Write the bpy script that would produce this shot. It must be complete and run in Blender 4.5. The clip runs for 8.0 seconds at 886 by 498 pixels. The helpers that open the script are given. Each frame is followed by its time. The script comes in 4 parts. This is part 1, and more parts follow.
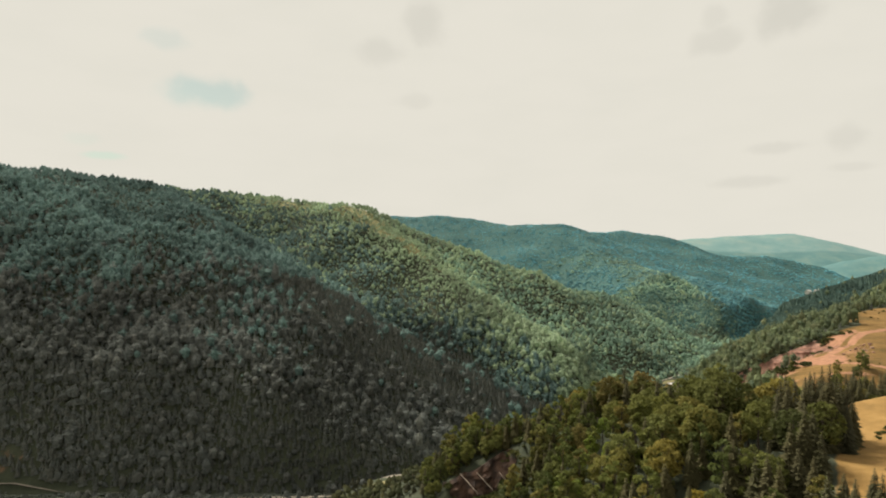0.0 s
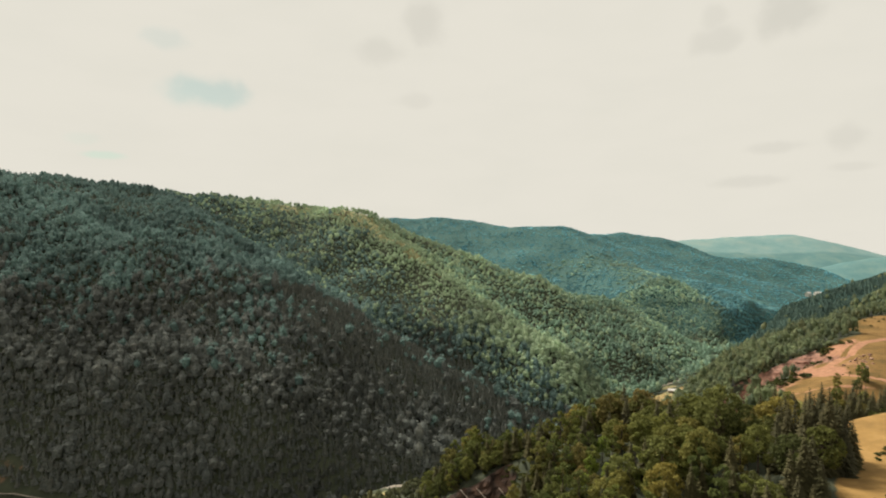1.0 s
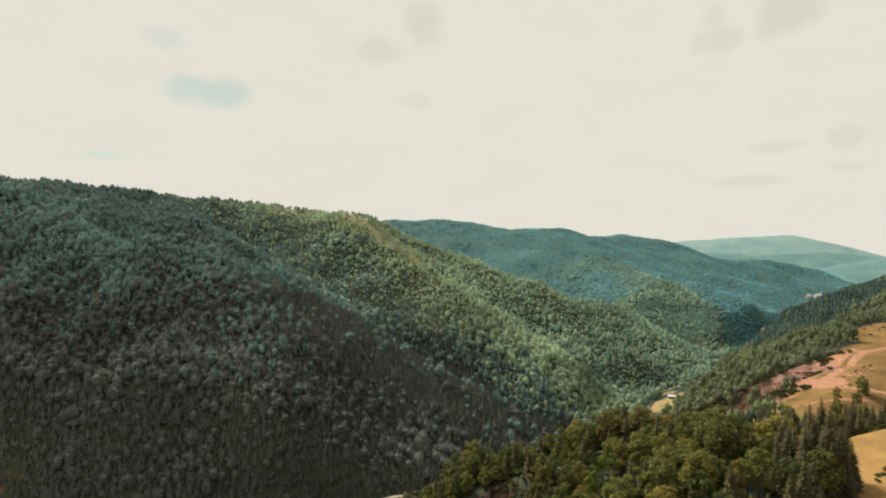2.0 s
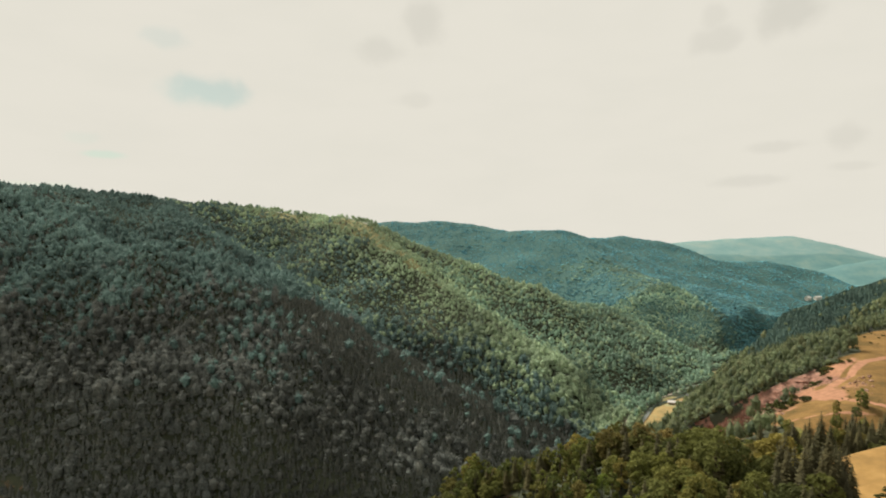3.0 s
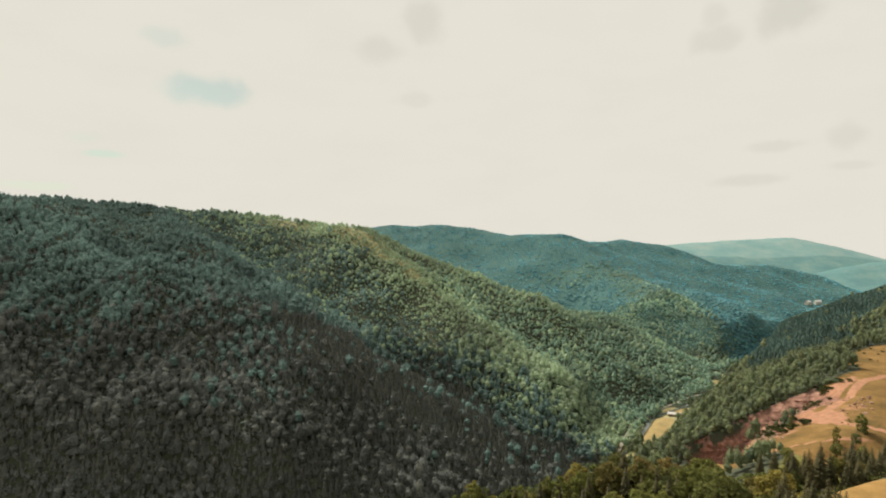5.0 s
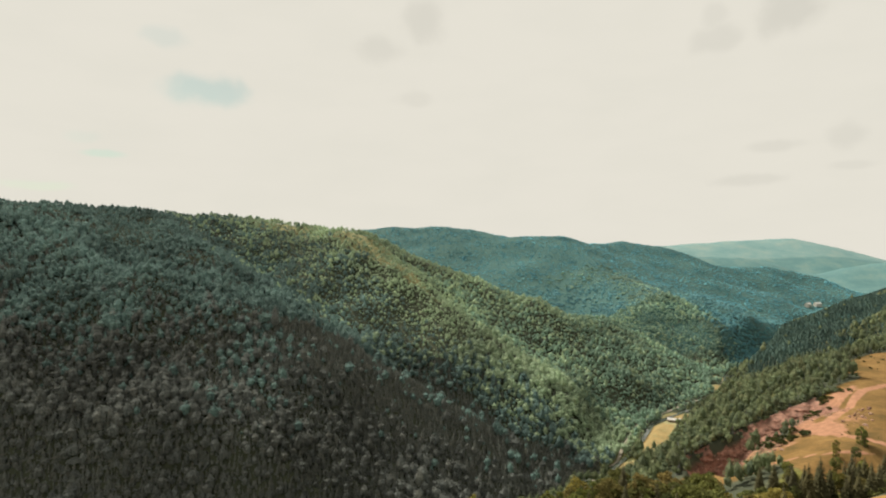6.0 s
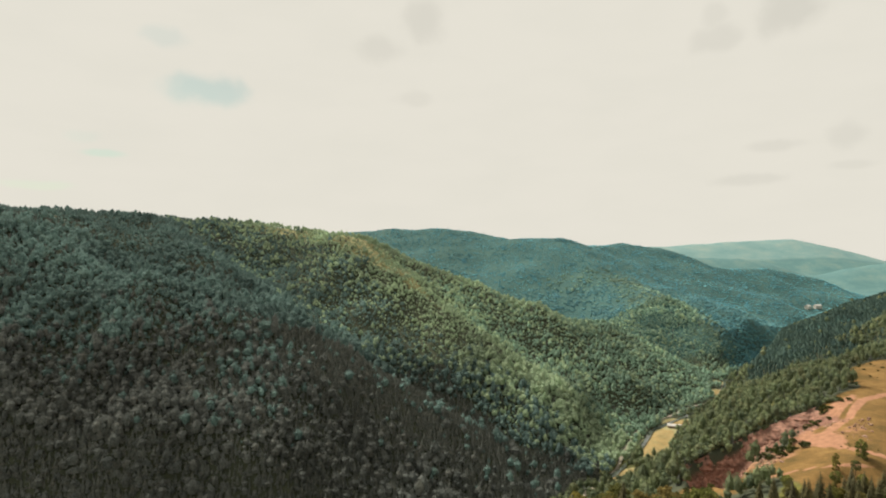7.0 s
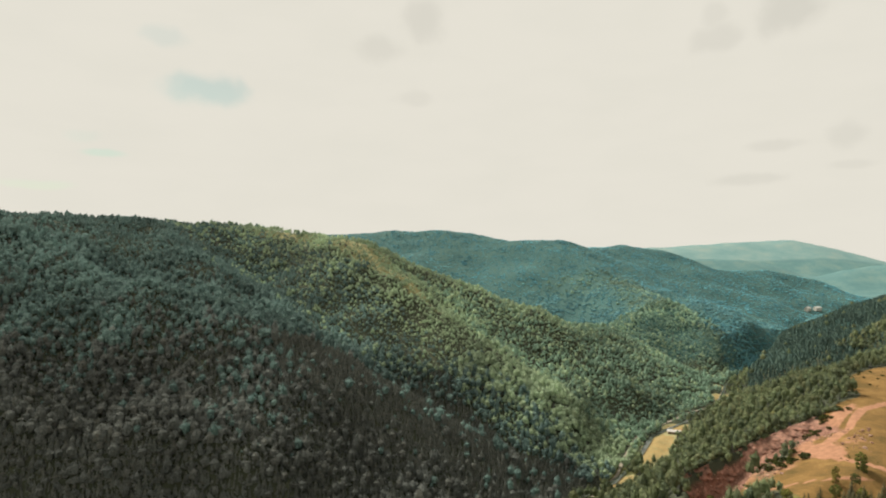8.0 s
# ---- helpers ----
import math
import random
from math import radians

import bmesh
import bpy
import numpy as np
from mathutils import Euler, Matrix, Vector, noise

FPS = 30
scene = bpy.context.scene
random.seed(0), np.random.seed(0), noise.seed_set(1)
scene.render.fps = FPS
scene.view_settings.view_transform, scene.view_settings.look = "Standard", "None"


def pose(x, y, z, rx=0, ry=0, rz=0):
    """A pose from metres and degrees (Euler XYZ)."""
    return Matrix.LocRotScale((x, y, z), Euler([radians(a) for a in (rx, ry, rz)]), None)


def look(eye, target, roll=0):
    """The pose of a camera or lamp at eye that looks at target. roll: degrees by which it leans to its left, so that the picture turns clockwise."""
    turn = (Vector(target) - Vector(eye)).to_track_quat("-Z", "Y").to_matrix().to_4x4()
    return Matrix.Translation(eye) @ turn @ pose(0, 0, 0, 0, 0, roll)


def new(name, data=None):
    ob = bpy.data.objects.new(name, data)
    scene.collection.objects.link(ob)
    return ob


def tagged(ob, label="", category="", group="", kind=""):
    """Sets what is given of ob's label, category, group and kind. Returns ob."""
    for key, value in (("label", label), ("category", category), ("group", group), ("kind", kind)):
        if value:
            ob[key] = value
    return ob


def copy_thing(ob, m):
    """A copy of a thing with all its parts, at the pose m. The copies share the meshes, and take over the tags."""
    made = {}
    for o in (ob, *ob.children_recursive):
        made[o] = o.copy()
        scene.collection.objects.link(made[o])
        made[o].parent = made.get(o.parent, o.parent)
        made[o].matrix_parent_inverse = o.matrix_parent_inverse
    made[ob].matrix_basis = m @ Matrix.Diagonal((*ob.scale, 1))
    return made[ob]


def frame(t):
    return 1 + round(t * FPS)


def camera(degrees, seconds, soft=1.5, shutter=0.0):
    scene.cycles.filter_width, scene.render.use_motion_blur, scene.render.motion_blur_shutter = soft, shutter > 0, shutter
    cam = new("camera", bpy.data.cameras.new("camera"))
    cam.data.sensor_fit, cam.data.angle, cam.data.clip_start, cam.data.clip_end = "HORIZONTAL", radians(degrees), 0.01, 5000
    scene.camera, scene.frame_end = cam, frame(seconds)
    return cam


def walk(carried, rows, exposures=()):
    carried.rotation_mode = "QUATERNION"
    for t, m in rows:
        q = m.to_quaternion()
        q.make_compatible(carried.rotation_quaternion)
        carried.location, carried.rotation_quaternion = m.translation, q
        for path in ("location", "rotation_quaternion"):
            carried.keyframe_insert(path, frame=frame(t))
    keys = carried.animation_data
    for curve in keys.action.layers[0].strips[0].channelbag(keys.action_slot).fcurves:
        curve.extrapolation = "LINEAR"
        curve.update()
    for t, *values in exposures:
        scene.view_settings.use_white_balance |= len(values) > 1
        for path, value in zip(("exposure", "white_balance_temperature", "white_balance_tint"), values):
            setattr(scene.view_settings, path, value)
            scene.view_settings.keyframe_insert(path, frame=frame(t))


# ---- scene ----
# ---------------------------------------------------------------- camera: a drone that rises straight up
cam = camera(74.0, 8.0, soft=2.0)
EYE, RISE, TILT = 170.0, 60.0, -0.06
ROWS = [(0.0, 0.0), (0.5, 0.0625), (1.0, 0.125), (1.5, 0.1875), (3.0, 0.375), (3.5, 0.4375), (4.0, 0.5), (4.5, 0.5625),
        (6.0, 0.75), (6.5, 0.8125), (7.0, 0.875), (7.5, 0.9375), (8.0, 1.0)]
walk(cam, [(t, pose(0.35 * s, 0, EYE + RISE * s + 0.43 * s * (1 - s), 90 + TILT - 0.25 * s, 0, -0.01 * s)) for t, s in ROWS])

# ---------------------------------------------------------------- sky and sun
SUN_ELEVATION, SUN_AZIMUTH = 47.0, -42.0          # degrees; azimuth clockwise from the way the camera looks
SUN_STRENGTH, SUN_ANGLE = 5.0, 20.0
scene.view_settings.exposure = 0.35


def nodes_of(tree):
    tree.nodes.clear()

    def add(kind, **values):
        node = tree.nodes.new(kind)
        for key, value in values.items():
            if key.startswith("in_"):
                node.inputs[int(key[3:])].default_value = value
            elif key == "op":
                node.operation = value
            elif key == "blend":
                node.blend_type = value
        return node

    def link(a, b, out=0, into=0):
        tree.links.new(a.outputs[out], b.inputs[into])
        return b

    return add, link


def ramp_of(add, stops):
    node = add("ShaderNodeValToRGB")
    bar = node.color_ramp
    while len(bar.elements) < len(stops):
        bar.elements.new(0.5)
    for el, (at, colour) in zip(bar.elements, stops):
        el.position, el.color = at, (*colour, 1)
    return node


def build_sky():
    world = bpy.data.worlds.new("sky")
    scene.world = world
    world.use_nodes = True
    add, link = nodes_of(world.node_tree)
    out, back = add("ShaderNodeOutputWorld"), add("ShaderNodeBackground")
    sky = add("ShaderNodeTexSky")
    sky.sky_type, sky.sun_disc = "NISHITA", False
    sky.sun_elevation, sky.sun_rotation = radians(SUN_ELEVATION), radians(SUN_AZIMUTH)
    blue = add("ShaderNodeVectorMath", op="MULTIPLY")
    blue.inputs[1].default_value = (0.080, 0.092, 0.067)
    link(sky, blue)
    place = add("ShaderNodeTexCoord")
    # the white overcast, its grey undersides and thin places
    soft = add("ShaderNodeTexNoise")
    soft.inputs["Scale"].default_value, soft.inputs["Detail"].default_value = 7.0, 4.0
    squash = add("ShaderNodeMapping")
    squash.inputs["Scale"].default_value = (1, 1, 3.0)
    link(place, squash)
    link(squash, soft)
    grey = ramp_of(add, [(0.25, (0.765, 0.735, 0.645)), (0.6, (0.787, 0.753, 0.662))])
    link(soft, grey)
    # gaps in the cloud: azimuth and height of the middle, half width, half height (degrees), strength
    totals = {}
    for az, up, wide, high, much in SKY_GAPS:
        sort = "gap" if az < -20 else "underside"
        a, u = radians(az), radians(up)
        turn = add("ShaderNodeMapping")
        turn.vector_type = "TEXTURE"
        turn.inputs["Rotation"].default_value = (u, 0, -a)
        link(place, turn)
        flat = add("ShaderNodeVectorMath", op="MULTIPLY")
        flat.inputs[1].default_value = (1 / math.tan(radians(wide)), 0, 1 / math.tan(radians(high)))
        link(turn, flat)
        wob = add("ShaderNodeTexNoise")
        wob.inputs["Scale"].default_value, wob.inputs["Detail"].default_value = 22.0, 3.0
        link(place, wob)
        shift = add("ShaderNodeVectorMath", op="MULTIPLY_ADD")
        shift.inputs[1].default_value = (1.3, 1.3, 1.3)
        shift.inputs[2].default_value = (-0.65, -0.65, -0.65)
        link(wob, shift, 1)
        mixv = add("ShaderNodeVectorMath", op="ADD")
        link(flat, mixv)
        link(shift, mixv, 0, 1)
        far = add("ShaderNodeVectorMath", op="LENGTH")
        link(mixv, far)
        fall = add("ShaderNodeMapRange")
        fall.interpolation_type = "SMOOTHERSTEP"
        for n, v in ((1, 0.3), (2, 1.35), (3, much), (4, 0.0)):
            fall.inputs[n].default_value = v
        link(far, fall, 1)
        front = add("ShaderNodeSeparateXYZ")
        link(turn, front)
        ahead = add("ShaderNodeMath", op="GREATER_THAN")
        ahead.inputs[1].default_value = 0.0
        link(front, ahead, 1)
        kept = add("ShaderNodeMath", op="MULTIPLY")
        link(fall, kept)
        link(ahead, kept, 0, 1)
        if sort in totals:
            both = add("ShaderNodeMath", op="MAXIMUM")
            link(totals[sort], both)
            link(kept, both, 0, 1)
            kept = both
        totals[sort] = kept
    shade = add("ShaderNodeRGB")
    shade.outputs[0].default_value = (0.42, 0.41, 0.36, 1)
    under = add("ShaderNodeMix")
    under.data_type = "RGBA"
    link(totals["underside"], under, 0, 0)
    link(grey, under, 0, 6)
    link(shade, under, 0, 7)
    mix = add("ShaderNodeMix")
    mix.data_type = "RGBA"
    link(totals["gap"], mix, 0, 0)
    link(under, mix, 2, 6)
    link(blue, mix, 0, 7)
    back.inputs[1].default_value = 0.785
    link(mix, back, 2)
    link(back, out)


SKY_GAPS = [(-22.2, 13.8, 3.8, 1.53, 0.50), (-25.4, 17.8, 2.0, 0.9, 0.20), (-30.0, 7.8, 1.6, 0.38, 0.45), (-31.4, 9.1, 1.4, 0.56, 0.12), (-34.8, 4.9, 2.6, 0.45, 0.25),
            (-6.4, 18.4, 2.2, 1.31, 0.18), (-1.8, 21.2, 2.3, 2.3, 0.22), (-2.7, 14.0, 1.9, 0.77, 0.12), (27.3, 5.7, 3.0, 0.59, 0.16), (24.8, 17.6, 2.1, 1.3, 0.18),
            (24.7, 19.5, 1.1, 1.4, 0.14), (30.4, 18.9, 2.4, 1.81, 0.26), (29.2, 8.5, 2.1, 0.58, 0.16), (34.4, 8.8, 1.4, 1.27, 0.16), (34.9, 6.5, 1.9, 0.41, 0.12)]
build_sky()
sun = new("sun", bpy.data.lights.new("sun", "SUN"))
sun.data.energy, sun.data.angle, sun.data.color = SUN_STRENGTH, radians(SUN_ANGLE), (1.0, 0.93, 0.80)
sun.matrix_world = look((0, 0, 900), (-math.sin(radians(SUN_AZIMUTH)) * math.cos(radians(SUN_ELEVATION)) * 100,
                                     -math.cos(radians(SUN_AZIMUTH)) * math.cos(radians(SUN_ELEVATION)) * 100,
                                     900 - math.sin(radians(SUN_ELEVATION)) * 100))


# ---------------------------------------------------------------- materials
def island_material(name, colours, rough=0.9, bump=0.6, size=1.2, by_object=False, through_light=0.0, tone=0.35, gloss=0.15):
    """Foliage, bark and stone: a palette spread over single pieces or objects, a coarse and a fine variation, relief."""
    mat = bpy.data.materials.new(name)
    mat.use_nodes = True
    add, link = nodes_of(mat.node_tree)
    out, shade = add("ShaderNodeOutputMaterial"), add("ShaderNodeBsdfPrincipled")
    shade.inputs["Roughness"].default_value = rough
    shade.inputs["Specular IOR Level"].default_value = gloss
    pick = add("ShaderNodeObjectInfo") if by_object else add("ShaderNodeNewGeometry")
    palette = ramp_of(add, [(n / max(1, len(colours) - 1), c) for n, c in enumerate(colours)])
    link(pick, palette, 5 if by_object else 8)
    place = add("ShaderNodeNewGeometry")
    fine = add("ShaderNodeTexNoise")
    fine.inputs["Scale"].default_value, fine.inputs["Detail"].default_value = 1 / size, 3.0
    link(place, fine)
    broad = add("ShaderNodeTexNoise")
    broad.inputs["Scale"].default_value, broad.inputs["Detail"].default_value = 0.011, 3.0
    link(place, broad)
    both = add("ShaderNodeMath", op="MULTIPLY")
    link(fine, both)
    link(broad, both, 0, 1)
    level = add("ShaderNodeMapRange")
    for n, v in ((1, 0.12), (2, 0.40), (3, 1 - tone), (4, 1 + tone)):
        level.inputs[n].default_value = v
    link(both, level)
    tint = add("ShaderNodeVectorMath", op="SCALE")
    link(palette, tint)
    link(level, tint, 0, 3)
    link(tint, shade)
    if bump:
        rise = add("ShaderNodeBump")
        rise.inputs["Strength"].default_value, rise.inputs["Distance"].default_value = bump, size * 0.6
        link(fine, rise, 0, "Height")
        link(rise, shade, 0, "Normal")
    if through_light:
        glow = add("ShaderNodeBsdfTranslucent")
        link(tint, glow)
        mix = add("ShaderNodeMixShader", in_0=through_light)
        link(shade, mix, 0, 1)
        link(glow, mix, 0, 2)
        link(mix, out)
    else:
        link(shade, out)
    return mat


BROAD_NEAR = island_material("broadleaf_leaves", [(0.125, 0.143, 0.043), (0.188, 0.194, 0.052), (0.093, 0.108, 0.039), (0.257, 0.215, 0.054), (0.145, 0.163, 0.050), (0.208, 0.163, 0.057)],
                             bump=0.0, size=1.5, by_object=True, through_light=0.42, tone=0.5)
NEEDLE_NEAR = island_material("spruce_needles", [(0.062, 0.060, 0.028), (0.086, 0.076, 0.032), (0.068, 0.066, 0.036)], bump=0.0, size=1.2, by_object=True, through_light=0.12)
YOUNG_NEAR = island_material("young_tree_leaves", [(0.133, 0.155, 0.044), (0.182, 0.196, 0.051), (0.098, 0.121, 0.039), (0.221, 0.188, 0.054)], bump=0.0, size=1.2, by_object=True, through_light=0.42)
# haze painted into the far leaves: bluer and paler than near ones
WOOD_TEAL_HAZE = island_material("far_spur_haze_leaves", [(0.114, 0.267, 0.299), (0.139, 0.304, 0.316), (0.100, 0.248, 0.290), (0.173, 0.330, 0.309)], size=3.0, bump=0.0, through_light=0.4, tone=0.3)
PINE_FAR = island_material("far_pine_needles", [(0.051, 0.087, 0.074), (0.066, 0.103, 0.081), (0.043, 0.078, 0.072)], size=2.0, bump=0.6)
BANK_LEAVES = island_material("bank_scrub_leaves", [(0.085, 0.092, 0.040), (0.060, 0.068, 0.034), (0.110, 0.104, 0.042)], size=1.3, bump=0.4, through_light=0.3)
BANK_NEEDLES = island_material("bank_conifer_needles", [(0.050, 0.052, 0.034), (0.064, 0.062, 0.038)], size=1.3, bump=0.4, through_light=0.2)
BUSH_NEAR = island_material("bush_leaves", [(0.055, 0.070, 0.020), (0.085, 0.088, 0.025), (0.040, 0.050, 0.018)], bump=0.3, size=0.8, by_object=True)
BARK = island_material("bark", [(0.07, 0.055, 0.042), (0.10, 0.08, 0.062)], size=0.3, by_object=True)
# shaded copy of the hillside leaves: the slope's shade is in the colour
WOOD_SLOPE_SHADED = island_material("wood_slope_shaded_leaves", [(0.166, 0.181, 0.167), (0.125, 0.136, 0.125), (0.147, 0.162, 0.150), (0.166, 0.172, 0.152), (0.118, 0.132, 0.125), (0.161, 0.175, 0.161)], size=1.3, bump=0.5, through_light=0.42, tone=0.5)
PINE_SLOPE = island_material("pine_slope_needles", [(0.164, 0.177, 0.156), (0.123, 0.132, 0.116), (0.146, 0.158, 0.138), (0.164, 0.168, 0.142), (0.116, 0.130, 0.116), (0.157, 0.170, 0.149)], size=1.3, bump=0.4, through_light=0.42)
# lit copy of the hillside leaves: the spur's sunlight is in the colour
WOOD_SPUR_LIT = island_material("wood_spur_lit_leaves", [(0.387, 0.493, 0.325), (0.290, 0.370, 0.244), (0.346, 0.440, 0.290), (0.387, 0.467, 0.297), (0.273, 0.360, 0.244), (0.373, 0.475, 0.314)], size=1.5, bump=0.5, through_light=0.42, tone=0.45)
# bluer copy for the upper slope, with haze put into the colour
WOOD_UPPER_HAZY = island_material("wood_upper_hazy_leaves", [(0.174, 0.263, 0.242), (0.131, 0.198, 0.181), (0.154, 0.235, 0.217), (0.174, 0.249, 0.222), (0.123, 0.193, 0.181), (0.168, 0.255, 0.233)], size=1.5, bump=0.5, through_light=0.42, tone=0.5)
# bright bluish copy: sunlight and haze put into the leaf colour
WOOD_BEYOND_LIT = island_material("wood_beyond_lit_leaves", [(0.271, 0.401, 0.302), (0.203, 0.300, 0.226), (0.241, 0.358, 0.270), (0.271, 0.379, 0.275), (0.191, 0.294, 0.226), (0.261, 0.386, 0.292)], size=1.6, bump=0.5, through_light=0.42, tone=0.5)
WOOD_VALLEY = island_material("wood_valley_leaves", [(0.134, 0.175, 0.097), (0.183, 0.214, 0.106), (0.107, 0.139, 0.087), (0.213, 0.226, 0.119)], size=1.6, bump=0.25, through_light=0.42, tone=0.45)
# farthest woods: still more haze put into the leaf colour
WOOD_FAR_HAZE = island_material("distant_haze_leaves", [(0.111, 0.323, 0.387), (0.144, 0.370, 0.416), (0.091, 0.284, 0.355), (0.180, 0.378, 0.377)], size=6.0, bump=0.0, through_light=0.4, tone=0.4)
# ---------------------------------------------------------------- the lie of the land
VALLEY = [(-1200, 520), (-600, 440), (-300, 404), (-70, 402), (40, 462), (120, 530), (165, 568), (210, 630), (252, 706), (340, 790),
          (420, 885), (470, 975), (560, 1080), (760, 1330), (990, 1600), (1250, 1740), (1700, 1830), (2600, 1900)]
# crests: points of the line (x, y, height), fall to each side, roundness of the crest
CRESTS = [
    ([(-1500, 420, 330), (-900, 560, 300), (-640, 680, 282), (-522, 762, 273), (-450, 985, 267), (-353, 1067, 263), (-250, 1060, 255), (-162, 980, 235)], 0.60, 50),
    # the front spur
    ([(-440, 880, 258), (-312, 735, 214), (-215, 600, 154)], 0.60, 20),
    ([(-415, 650, 218), (-296, 600, 166), (-210, 580, 150), (-140, 590, 132), (-60, 576, 94), (10, 560, 58), (70, 565, 28), (130, 572, 18)], 0.74, 16),
    ([(-296, 600, 190), (-230, 520, 118), (-185, 470, 84), (-150, 446, 58)], 0.79, 16),
    ([(-446, 630, 190), (-370, 530, 102), (-320, 463, 56)], 0.85, 16),
    # the main spur and its back
    ([(-162, 980, 234), (-71, 872, 186), (5, 783, 134), (87, 720, 84), (149, 655, 40), (192, 618, 6)], 0.64, 10),
    ([(-162, 980, 234), (51, 950, 158), (150, 930, 112), (260, 1013, 96), (339, 1016, 54), (410, 980, 14)], 0.59, 22),
    ([(150, 930, 130), (227, 854, 44), (262, 775, 34)], 0.58, 18),
]
EAST = [
    ([(150, -500, 120), (135, 0, 104), (138, 150, 106), (190, 248, 107), (270, 372, 104), (345, 480, 110), (420, 560, 116), (620, 640, 140), (1000, 700, 190)], 0.62, 46),
    ([(116, 160, 107), (84, 245, 101), (30, 300, 68)], 0.62, 22),
    # the pine hill
    ([(2000, 900, 330), (1100, 1150, 190), (867, 1130, 118), (740, 1080, 95), (640, 1010, 64), (560, 990, 30), (510, 985, 6)], 0.42, 22),
    ([(1000, 850, 190), (740, 890, 132), (622, 905, 88), (540, 900, 50), (470, 905, 8)], 0.50, 22),
    ([(-600, -700, 160), (100, -600, 150), (150, -500, 120)], 0.4, 60),
]
DISTANT = [
    ([(-900, 2300, 235), (-264, 2060, 275), (-165, 2060, 284), (91, 2050, 274), (229, 1960, 249), (386, 1900, 246), (465, 1980, 232), (622, 2100, 230), (752, 2090, 206), (918, 2030, 146),
      (1154, 2120, 134), (1292, 2090, 114), (1412, 2060, 66), (1509, 2060, 32), (1600, 2070, 8)], 0.40, 40),
    # the far spur, whose trees are tinted as if sunlit
    ([(386, 1900, 242), (430, 1640, 165), (470, 1430, 120), (482, 1270, 108), (520, 1170, 70), (508, 1085, 32), (500, 1045, 10)], 0.46, 26),
    ([(465, 1980, 226), (590, 1600, 120), (600, 1344, 92), (660, 1260, 20)], 0.45, 30),
    ([(760, 2090, 205), (830, 1800, 110), (860, 1600, 20)], 0.45, 30),
    ([(1154, 2120, 130), (1130, 1960, 60), (1140, 1860, 10)], 0.42, 30),
    # ridges behind
    ([(1000, 3300, 170), (1280, 3200, 164), (1588, 3200, 158), (1742, 3200, 134), (1895, 3200, 86), (2000, 3190, 20)], 0.40, 50),
    ([(1780, 2960, 20), (1835, 3000, 58), (2066, 3000, 106), (2227, 3000, 130), (2412, 2960, 165), (3000, 2800, 260)], 0.40, 50),
    ([(600, 4100, 210), (1448, 3900, 220), (1860, 3900, 248), (2273, 3900, 268), (2440, 3900, 238), (2580, 3880, 160), (2720, 3860, 90), (3000, 3750, 90), (3300, 3650, 180), (4200, 3500, 300)], 0.36, 120),
    ([(-4000, 2600, 420), (-900, 2300, 235)], 0.4, 100),
    ([(2000, 900, 330), (3000, 1900, 300), (4200, 3500, 300)], 0.4, 100),
]


def hashed(ix, iy, seed):
    n = (ix * 374761393 + iy * 668265263 + seed * 974711) & 0x7FFFFFFF
    n = ((n ^ (n >> 13)) * 1274126177) & 0x7FFFFFFF
    return ((n ^ (n >> 16)) & 0xFFFF) / 65535.0


def ripple(x, y, size, seed=1):
    """Smooth value noise, -1 to 1, over cells of that size."""
    u, v = np.asarray(x, float) / size, np.asarray(y, float) / size
    iu, iv = np.floor(u).astype(np.int64), np.floor(v).astype(np.int64)
    fu, fv = u - iu, v - iv
    fu, fv = fu * fu * (3 - 2 * fu), fv * fv * (3 - 2 * fv)
    low = hashed(iu, iv, seed) * (1 - fu) + hashed(iu + 1, iv, seed) * fu
    top = hashed(iu, iv + 1, seed) * (1 - fu) + hashed(iu + 1, iv + 1, seed) * fu
    return 2 * (low * (1 - fv) + top * fv) - 1


def along(points, x, y):
    """The distance to a polyline in the plan, and how far along it (in points)."""
    best, where = np.full(np.shape(x), 1e9), np.zeros(np.shape(x))
    for n, (a, b) in enumerate(zip(points, points[1:])):
        ax, ay, bx, by = a[0], a[1], b[0], b[1]
        t = np.clip(((x - ax) * (bx - ax) + (y - ay) * (by - ay)) / ((bx - ax) ** 2 + (by - ay) ** 2), 0, 1)
        d = np.hypot(x - ax - t * (bx - ax), y - ay - t * (by - ay))
        nearer = d < best
        best, where = np.where(nearer, d, best), np.where(nearer, n + t, where)
    return best, where


def crest(points, fall, soft, x, y):
    """The height of the land under one crest line."""
    top = np.full(np.shape(x), -1e9)
    for (ax, ay, az), (bx, by, bz) in zip(points, points[1:]):
        t = np.clip(((x - ax) * (bx - ax) + (y - ay) * (by - ay)) / ((bx - ax) ** 2 + (by - ay) ** 2), 0, 1)
        d = np.hypot(x - ax - t * (bx - ax), y - ay - t * (by - ay))
        top = np.maximum(top, az + t * (bz - az) - fall * (np.sqrt(d * d + soft * soft) - soft))
    return top


def step(a, b, v):
    t = np.clip((v - a) / (b - a), 0, 1)
    return t * t * (3 - 2 * t)


def blob(x, y, cx, cy, rx, ry, edge=0.35, turn=0.0):
    """1 inside an ellipse of the plan, falling to 0 over its edge."""
    c, s = math.cos(radians(turn)), math.sin(radians(turn))
    u, v = (x - cx) * c + (y - cy) * s, (y - cy) * c - (x - cx) * s
    return 1 - step(1 - edge, 1 + edge, np.hypot(u / rx, v / ry))


